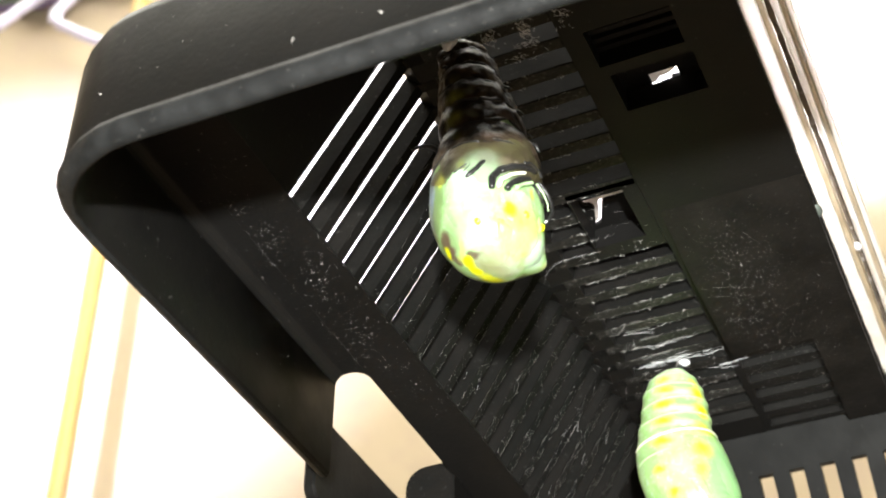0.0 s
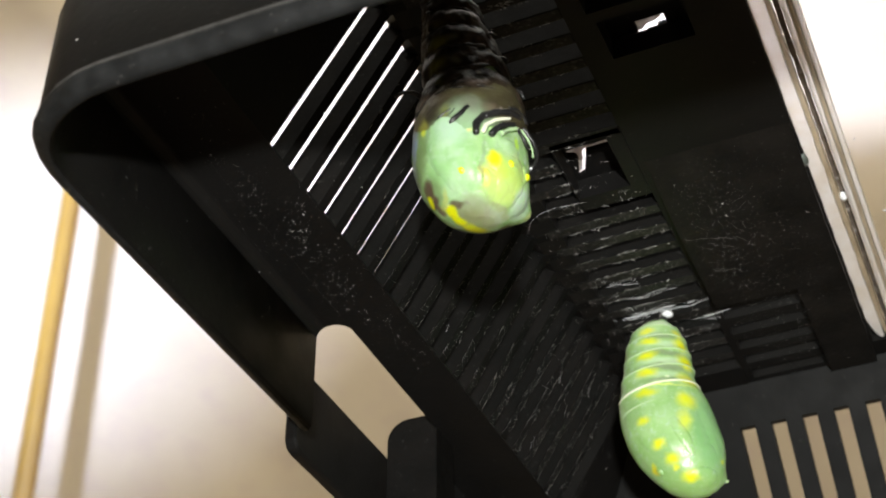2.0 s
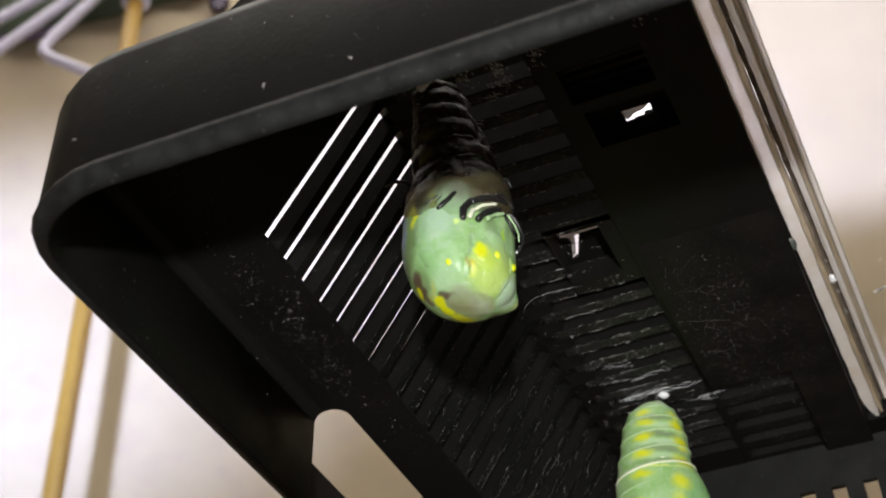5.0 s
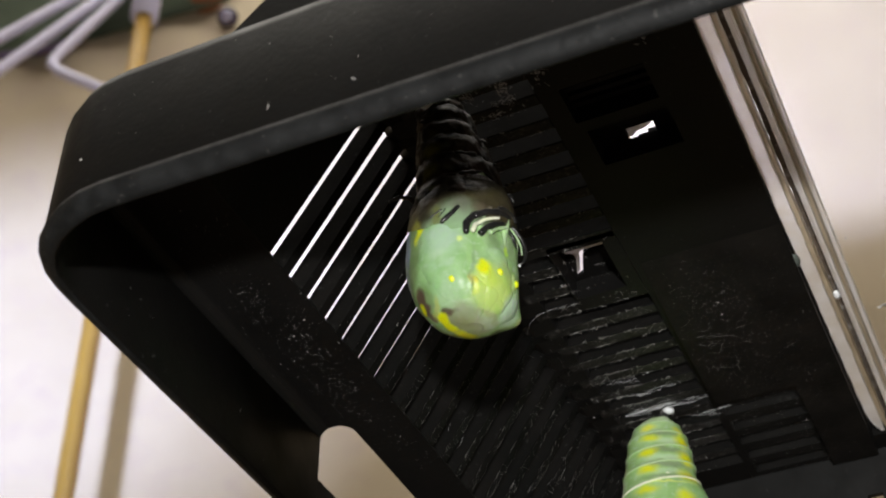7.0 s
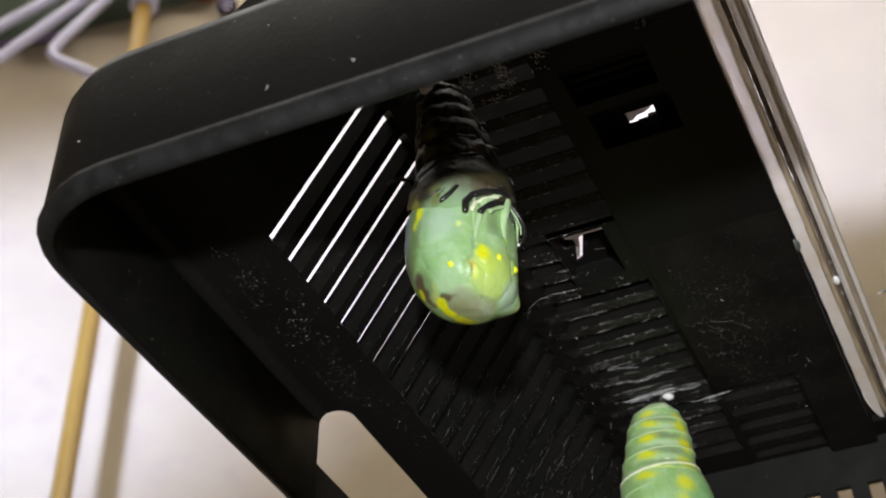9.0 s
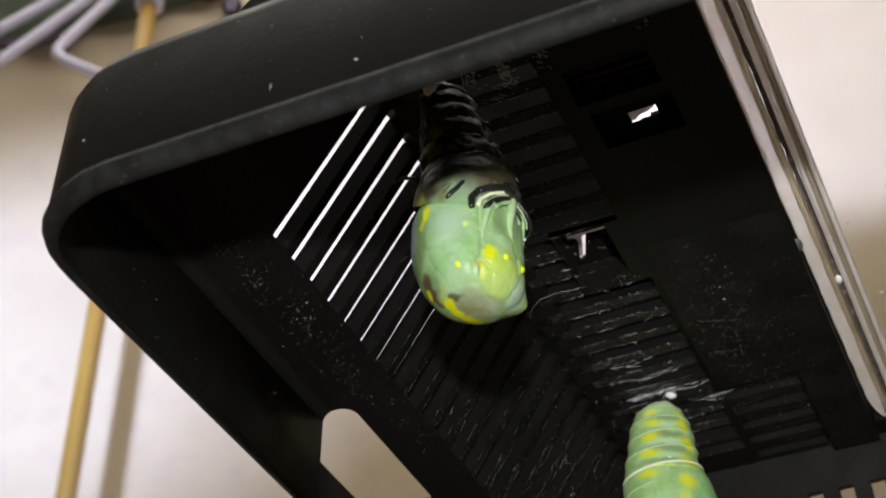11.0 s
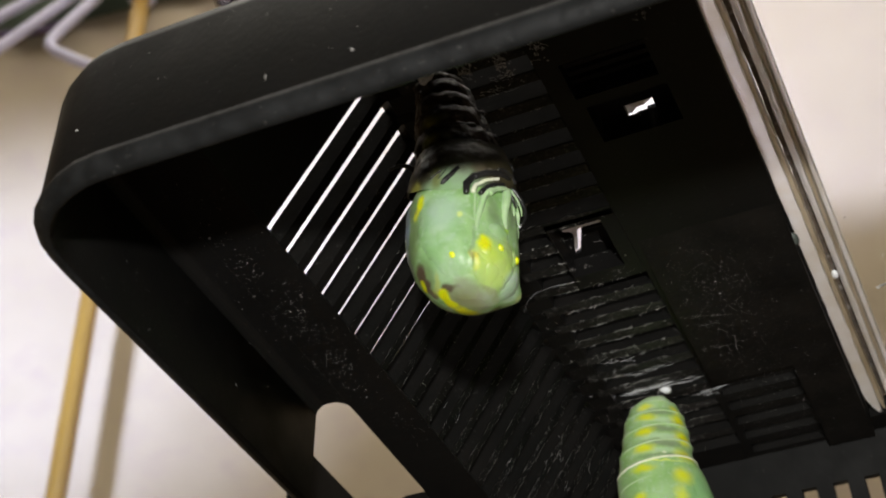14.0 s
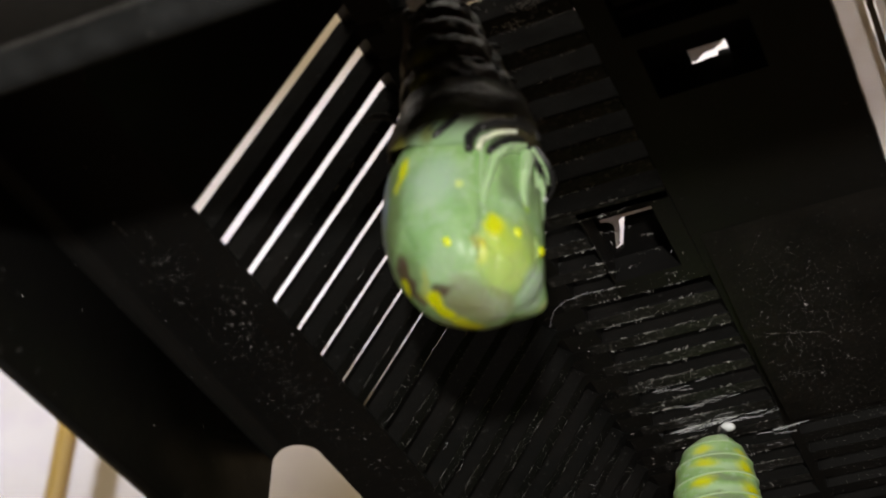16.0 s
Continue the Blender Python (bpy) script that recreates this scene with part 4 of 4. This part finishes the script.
# loose black filaments of the old skin beside the body
part("filament", tube([(-0.28, -.25, -4.05), (-0.50, -.30, -3.93), (-0.72, -.33, -3.95), (-0.95, -.35, -4.12)], .07, 8, taper=.5), M_BLACKMARK, folds[-1], "black skin filament", smooth=True)
part("filament", tube([(1.95, -.45, -3.95), (2.12, -.48, -4.02), (2.20, -.46, -4.22)], .06, 8, taper=.5), M_BLACKMARK, folds[-1], smooth=True)

hem_low = lambda a: -5.02 - 0.98 * max(0, math.cos(a)) ** 1.2 + 0.12 * max(0, math.sin(a)) * max(0, math.cos(a)) + 0.05 * math.sin(3 * a + 1) + 0.03 * math.sin(7 * a) + 0.3 * max(0, -math.cos(a))
M_HEM_SKIN = blotched("browning_skin_edge", M_HEM, [mark(core, *q) for q in (
    (0.72, -4.45, 0.50, 0.50, .8, .9, (0.24, 0.34, 0.21)), (0.35, -4.75, 0.5, 0.32, .8, .8, (0.22, 0.34, 0.19)), (0.95, -5.0, 0.62, 0.36, .6, .9, (0.25, 0.40, 0.21)), (0.30, -5.0, 0.34, 0.30, .6, .85, (0.22, 0.37, 0.17)), (0.85, -4.02, 0.22, 0.26, .7, .6, (0.12, 0.12, 0.09)), (1.75, -5.0, 0.4, 0.3, .6, .7, (0.20, 0.31, 0.16)), (0.25, -4.45, 0.10, 0.30, .6, .7, (0.13, 0.14, 0.03)), (1.30, -4.15, 0.16, 0.20, .6, .6, (0.10, 0.075, 0.05)),
    (1.55, -4.2, 0.08, 0.08, .4, .8, (0.30, 0.27, 0.22)), (1.85, -4.3, 0.14, 0.16, .4, .85, (0.012, 0.011, 0.01)), (-0.25, -4.9, 0.16, 0.30, .5, .7, (0.22, 0.22, 0.04)), (-0.05, -4.35, 0.16, 0.35, .5, .8, (0.02, 0.018, 0.012)))])
hem = part("skin_hem", core.mesh(-4.1, None, n=26, seg=64, out=lambda t, a: 0.085 * (1 - t) + 0.012 + 0.10 * math.exp(-((a - 0.85) / 0.45) ** 2) * (1 - 0.5 * t) + 0.02 * noise.noise((math.sin(a) * 4, math.cos(a) * 4, t * 2)), ends=False, low=hem_low), M_HEM_SKIN, larva, "translucent grey-green skin edge splitting over the body", smooth=True)
for line, q in (([(0.81, -4.08), (0.62, -4.34), (0.37, -4.65)], .080), ([(0.40, -4.20), (0.28, -4.30), (0.10, -4.50)], .035), ([(0.52, -4.12), (0.44, -4.26), (0.30, -4.46)], .022), ([(1.60, -4.08), (1.70, -4.04), (1.78, -4.12)], .06)):
    part("black_stripe", core.cord([core.place(*p) for p in line], q, .02, n=16, taper=.75, wild=.25), M_BLACKMARK, hem, "black skin stripe", smooth=True)
# curled glossy skin of the old legs
for line, q, m_ in (([(0.97, -5.02), (0.98, -4.66), (1.14, -4.42), (1.40, -4.33), (1.72, -4.32), (2.0, -4.50)], .105, M_BLACKMARK), ([(1.30, -5.0), (1.44, -4.80), (1.62, -4.70), (1.86, -4.68)], .085, M_BLACKMARK), ([(1.70, -4.18), (1.88, -4.22), (2.05, -4.42), (2.14, -4.66)], .07, M_BLACKMARK),
                    ([(1.12, -4.94), (1.20, -4.68), (1.40, -4.55), (1.75, -4.50)], .060, M_RIDGE_GLINT), ([(1.52, -4.98), (1.68, -4.86), (1.92, -4.80)], .06, M_LEG)):
    part("leg_skin", body.cord([body.place(*p) for p in line], q, 0.08, n=34, taper=.7, wild=.35), m_, hem, "curled glossy black leg skin" if m_ is M_BLACKMARK else "pale lining of the leg skin", smooth=True)
claw_line = [(2.00, -.72, -5.32), (2.20, -.62, -5.42), (2.36, -.50, -5.62), (2.45, -.42, -5.85), (2.46, -.38, -6.05), (2.40, -.36, -6.22), (2.28, -.36, -6.36)]
part("claw", tube(claw_line, .062, 8, taper=.45), M_BLACKMARK, hem, "thin black claw of old skin", smooth=True)
part("claw", tube([(x_ - .10, y_ - .05, z_ - .02) for x_, y_, z_ in claw_line[:5]], .03, 8, taper=.5), M_LEG, hem, smooth=True)
part("claw", tube([(1.95, -.85, -5.5), (2.12, -.72, -5.7), (2.22, -.62, -5.98)], .055, 8, taper=.5), M_BLACKMARK, hem, smooth=True)
part("droplet", ball(.03, (2.30, -.38, -6.36), (1, 1, 1.2), seg=10), M_SILK, hem, "tiny bright droplet", smooth=True)
pad = ball(.22, (-0.04, -.52, -0.46), (1, .8, 1.2), seg=20)
for v_ in pad.verts:
    v_.co += Vector((.0004, .0002, .0005)) * noise.noise(v_.co * 1800)
part("silk_pad", pad, M_SILK, larva, "white silk pad", smooth=True)
part("silk_pad", ball(.10, (0.03, -.50, -0.72), (1.3, .8, .9), seg=12), M_SILK, larva, smooth=True)

# finished chrysalis
PUPA = [(-0.30, -0.10, 0.20), (-0.50, -0.26, 0.50), (-0.85, -0.32, 0.80), (-1.34, -0.345, 0.995), (-1.8, -0.36, 1.08), (-2.24, -0.365, 1.14), (-2.8, -0.41, 1.21), (-3.1, -0.40, 1.27), (-3.45, -0.33, 1.40), (-4.25, -0.265, 1.50), (-5.05, -0.10, 1.51),
        (-5.66, 0.07, 1.37), (-6.05, 0.18, 1.20), (-6.35, 0.27, 1.03), (-6.62, 0.33, 0.80), (-6.80, 0.38, 0.50), (-6.90, 0.40, 0.18)]
pupa = empty("green_chrysalis", Matrix.Translation((5.42 * U, 17.26 * U, Z0 - 0.0003)) @ pose(0, 0, 0, 0, 0, CREATURE_TURN),
             "green chrysalis with yellow spots and white ridge, hanging from the lid", "chrysalis")
RINGS = (-0.85, -1.35, -1.95, -2.62, -3.36)
lean_ = lambda z, a: z - 0.07 * -z * math.sin(a)            # the rings stand a little askew


def seg_bulge(z, a):
    a = (a + math.pi) % (2 * math.pi) - math.pi
    q = lean_(z, a)
    if q > -3.42:
        k = min(abs(q - r) for r in RINGS)
        return 0.026 * math.exp(-(k / 0.10) ** 2) - 0.006
    head = 0.10 * math.exp(-((z + 6.25) / .28) ** 2 - ((a - 1.75) / .30) ** 2)
    waist = -0.05 * math.exp(-((z + 6.0) / .12) ** 2 - ((a + 0.9) / .6) ** 2) - 0.03 * math.exp(-((z + 5.55) / .09) ** 2 - ((a - 1.0) / .5) ** 2)
    return head + waist + 0.022 * noise.noise((math.sin(a) * 2.4, math.cos(a) * 2.4, z * 1.6))


shell = Body(PUPA, n=120, depth=0.85, slope=0.58, bulge=seg_bulge)
YELG = (0.68, 0.72, 0.006)
DUSK = (0.20, 0.25, 0.15)
SPOTS = [mark(shell, *q) for q in (
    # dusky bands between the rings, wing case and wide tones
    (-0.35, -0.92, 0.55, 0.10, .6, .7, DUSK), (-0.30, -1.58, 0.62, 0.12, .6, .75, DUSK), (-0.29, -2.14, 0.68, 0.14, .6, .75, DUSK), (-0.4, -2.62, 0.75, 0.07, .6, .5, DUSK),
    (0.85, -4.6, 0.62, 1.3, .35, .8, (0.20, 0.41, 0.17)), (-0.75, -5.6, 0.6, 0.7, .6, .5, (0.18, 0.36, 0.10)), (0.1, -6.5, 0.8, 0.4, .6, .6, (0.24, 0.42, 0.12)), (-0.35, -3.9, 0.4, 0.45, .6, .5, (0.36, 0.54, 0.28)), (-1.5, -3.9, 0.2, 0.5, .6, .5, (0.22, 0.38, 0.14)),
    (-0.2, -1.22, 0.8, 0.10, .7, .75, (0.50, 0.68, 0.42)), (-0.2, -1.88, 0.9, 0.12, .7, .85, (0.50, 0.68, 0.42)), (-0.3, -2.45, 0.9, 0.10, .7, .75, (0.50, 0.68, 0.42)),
    # two rows of yellow patches
    (-0.77, -0.75, 0.24, 0.13, .8, .95, YELG), (-0.75, -1.15, 0.28, 0.13, .8, .9, YELG), (-0.87, -1.73, 0.28, 0.15, .8, .95, YELG), (-0.94, -2.39, 0.30, 0.15, .8, .95, YELG), (-1.06, -3.17, 0.32, 0.14, .8, .9, YELG),
    (0.26, -0.85, 0.18, 0.16, .8, .9, YELG), (0.34, -1.31, 0.27, 0.22, .75, 1, YELG), (0.40, -1.98, 0.30, 0.25, .75, 1, YELG), (0.38, -2.68, 0.34, 0.24, .75, 1, YELG), (0.20, -3.41, 0.28, 0.27, .8, .9, YELG), (0.06, -4.15, 0.17, 0.30, .9, .7, YELG),
    (-0.5, -2.84, 1.0, 0.035, .5, .75, (0.72, 0.80, 0.20)),
    (-1.19, -4.21, 0.19, 0.12, .85, .95, YELG), (-0.77, -5.03, 0.20, 0.13, .85, .95, YELG), (-0.38, -5.56, 0.21, 0.17, .8, .95, YELG), (-0.29, -5.88, 0.10, 0.08, .8, .8, YELG), (-0.84, -6.04, 0.15, 0.17, .6, .95, (0.62, 0.58, 0.02)), (0.16, -6.18, 0.24, 0.13, .8, .95, YELG), (1.22, -5.68, 0.06, 0.07, .5, .8, YEL), (-0.95, -5.8, 0.07, 0.07, .6, .7, YEL))]
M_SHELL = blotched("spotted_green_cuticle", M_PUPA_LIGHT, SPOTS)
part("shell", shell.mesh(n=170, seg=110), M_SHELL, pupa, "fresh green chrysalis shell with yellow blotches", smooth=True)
for i, z in enumerate(RINGS):
    ring_at = lambda a, z=z: (z + 0.07 * -z * math.sin(a) - .02 * math.cos(a), a)
    part("ridge", shell.cord([ring_at(a) for a in (-1.6, -1.2, -.8, -.4, 0, .4, .8, 1.2, 1.6)], (.018, .024, .027, .028, .040)[i], -0.008, n=40), M_PUPA_PALE if i < 4 else M_RIDGE_GLINT, pupa, "pale raised ring" if i < 4 else "white raised ridge", smooth=True)
part("ridge", shell.cord([(-4.22, -1.5), (-4.2, -1.1), (-4.16, -.7), (-4.1, -.35)], .05, -0.012, n=18, taper=.3), M_PUPA_PALE, pupa, smooth=True)
part("wing_case", shell.patch(-4.75, .98, 1.45, .78, .06, .10), M_SHELL, pupa, "smooth green wing case", smooth=True)
part("wing_case", shell.patch(-5.1, -.75, 0.9, .6, .03, -.2), M_SHELL, pupa, smooth=True)
spot_on(shell, 0.55, -6.25, 0.32, 0.62, M_SHELL, pupa, "head_case", 0.06, 0.15, "blunt green head end")
spot_on(shell, 1.33, -6.36, 0.07, 0.08, M_PUPA_PALE, pupa, "head_horn", 0.10)
spot_on(shell, -0.72, -6.06, 0.12, 0.14, M_SHELL, pupa, "head_horn", 0.08)
spot_on(shell, -0.05, -4.7, 0.75, 0.24, M_SHELL, pupa, "thorax_hump", 0.05, 0.22)
# wet glints on the thorax, painted as small white patches
rs = random.Random(9)
spot_on(shell, -0.32, -2.53, .035, .075, M_RIDGE_GLINT, pupa, "glint_patch", 0.06, 0.1)
for _ in range(15):
    g_ = rs.random()
    spot_on(shell, -0.12 + 0.26 * g_ + rs.gauss(0, .07), -4.75 - 0.8 * g_ + rs.gauss(0, .10), rs.uniform(.02, .05), rs.uniform(.018, .04), M_RIDGE_GLINT, pupa, "glint_patch", 0.06, rs.uniform(-.6, .6))
part("stalk", tube([(0, 0, .02), (-.05, 0, -.2), (-.12, 0, -.42)], .12, 10, taper=1.3), M_BLACKMARK, pupa, "black stalk", smooth=True)
part("silk_pad", ball(.15, (0.12, -.1, -0.03), (1.3, 1, .7), seg=16), M_SILK, pupa, "white silk pad", smooth=True)

# ---- things before the back wall ----
pole = empty("wooden_pole", room(-51.7, 206.5, FL), "upright golden varnished wooden pole with white top socket", "pole")
base = room(-51.7, 206.5, FL)


def room_tube(points, radius, sides=12, origin=base):
    return tube([(room(*p) - origin) / U for p in points], radius, sides)


part("rod", room_tube([(-51.7, 206.5, FL), (-61.2, 206.5, 240.8)], 1.68, 16), M_BRASS, pole, smooth=True)
part("socket", room_tube([(-61.2, 206.5, 240), (-61.8, 206.5, 272)], 2.92, 16), M_WHITE, pole, "white plastic socket", smooth=True)


def seen(r, d, h):
    """Point at depth d on the bearing of a point of the back wall."""
    return room(r * d / 215, d, h * d / 215)


def bent_rods(name, pts_list, radius, material, label, category, parts_name):
    o = seen(*pts_list[0][0])
    e = empty(name, o, label, category)
    for pts in pts_list:
        part(parts_name, tube([(seen(*p) - o) / U for p in pts], radius, 10), material, e, smooth=True)
    return e


bent_rods("wire_rack", [[(-97.4, 208, 239.0), (-93.4, 208, 243.0), (-83.6, 208, 252.7), (-72, 208, 264)], [(-98, 208, 225.5), (-91.5, 208, 233.3), (-76.0, 208, 253.6), (-66, 208, 267)],
                   [(-62, 208, 270), (-71.4, 208, 253.6), (-79.6, 208, 239.0), (-80.8, 208, 236.4), (-80.9, 208, 234.9), (-79.4, 208, 233.2), (-75.4, 208, 230.9), (-66, 208, 226)]], 1.15, M_WHITE, "lavender-white coated wire rack with a bent rod", "rack", "rod")
cloth = empty("green_cloth", seen(-70, 212, 250), "dark green cloth with dark violet hem hanging on the wall", "cloth")
o = seen(-70, 212, 250)
bm = bmesh.new()
grid = []
for i in range(24):
    col = []
    for j in range(7):
        r_ = -112 + 66 * i / 23
        low = 237 + max(0, r_ + 92) * 0.20 if r_ < -84 else 238.6 + (r_ + 84) * 0.44
        h_ = low + (285 - low) * j / 6
        col.append(bm.verts.new(seen(r_, 212.5 + 0.9 * math.sin(i * 1.1), h_) - o))
    grid.append(col)
for i in range(23):
    for j in range(6):
        bm.faces.new((grid[i][j], grid[i + 1][j], grid[i + 1][j + 1], grid[i][j + 1]))
bmesh.ops.solidify(bm, geom=list(bm.faces), thickness=0.002)
part("cloth_sheet", bm, M_GREEN_CLOTH, cloth, smooth=True)
part("hem", tube([(seen(r_, 211, h_) - o) / U for r_, h_ in ((-112, 237), (-100, 237.2), (-92, 237.6), (-84, 239.2), (-76, 242.8))], 0.9, 10), M_BLUE, cloth, "dark violet hem", smooth=True)
bead = empty("dark_bead", seen(-45.8, 213, 250.1), "small dark round bead with pale blue ring", "bead")
part("ball", ball(2.3, seg=20), M_DARKBEAD, bead, smooth=True)
bm = bmesh.new()
tor = [[None] * 8 for _ in range(20)]
tor_m = Matrix.Rotation(radians(AZ), 4, "Z") @ Matrix.Rotation(radians(135), 4, "X")
for i in range(20):
    for k in range(8):
        t, q = 2 * math.pi * i / 20, 2 * math.pi * k / 8
        p = Vector(((0.78 + .22 * math.cos(q)) * math.cos(t), (0.78 + .22 * math.cos(q)) * math.sin(t), .25 * math.sin(q) + 2.18))
        tor[i][k] = bm.verts.new(tor_m @ p * U)
for i in range(20):
    for k in range(8):
        bm.faces.new((tor[i][k], tor[(i + 1) % 20][k], tor[(i + 1) % 20][(k + 1) % 8], tor[i][(k + 1) % 8]))
part("ring", bm, M_BLUEPALE, bead, "pale blue ring", smooth=True)
knob = empty("rust_knob", seen(-51.0, 213, 255.6), "rust-brown knob on the wall", "knob")
part("ball", ball(3.0, stretch=(1.3, 1, .9), seg=16), M_RUST, knob, smooth=True)


def motions():
    """The old skin creeps up and gathers while the larva works free."""
    steps = [(0.0, -0.13), (2.0, -0.04), (3.0, 0.0), (4.5, 0.14), (7.0, 0.28), (8.5, 0.43), (10.0, 0.56), (12.0, 0.70), (14.4, 0.78), (16.0, 0.86)]
    sway = [(0.0, 0.0, 0.02), (0.7, 0.7, 0.02), (1.5, 0.0, -0.08), (2.2, -0.4, 0.05), (3.0, -0.2, -0.06), (3.5, 0.5, -0.09), (4.3, -0.2, -0.05), (7.0, -0.5, 0.03), (8.3, -0.2, -0.04), (9.0, -0.6, -0.03), (11.5, 0.4, -0.10), (12.4, 0.4, 0.02), (13.4, -0.5, -0.10), (14.3, 0.4, 0.06), (15.0, 0.6, 0.14), (16.0, 0.0, 0.08)]
    hang = larva.matrix_basis.copy()
    walk(larva, [(t, hang @ pose(0, 0, z * U, 0, -d, 0)) for t, d, z in sway])
    for i, f in enumerate(folds):
        walk(f, [(t, pose(0, 0, s * U * 0.09 * (i + 1))) for t, s in steps])
    for leg in legs:
        walk(leg, [(t, pose(-0.12 * k * U, 0.22 * k * U, 0)) for t, k in ((0.0, 1), (3.0, 1), (7.0, 0.25), (9.0, 0), (16.0, 0))])
    walk(hem, [(t, pose(0, 0, s * U)) for t, s in steps])


motions()
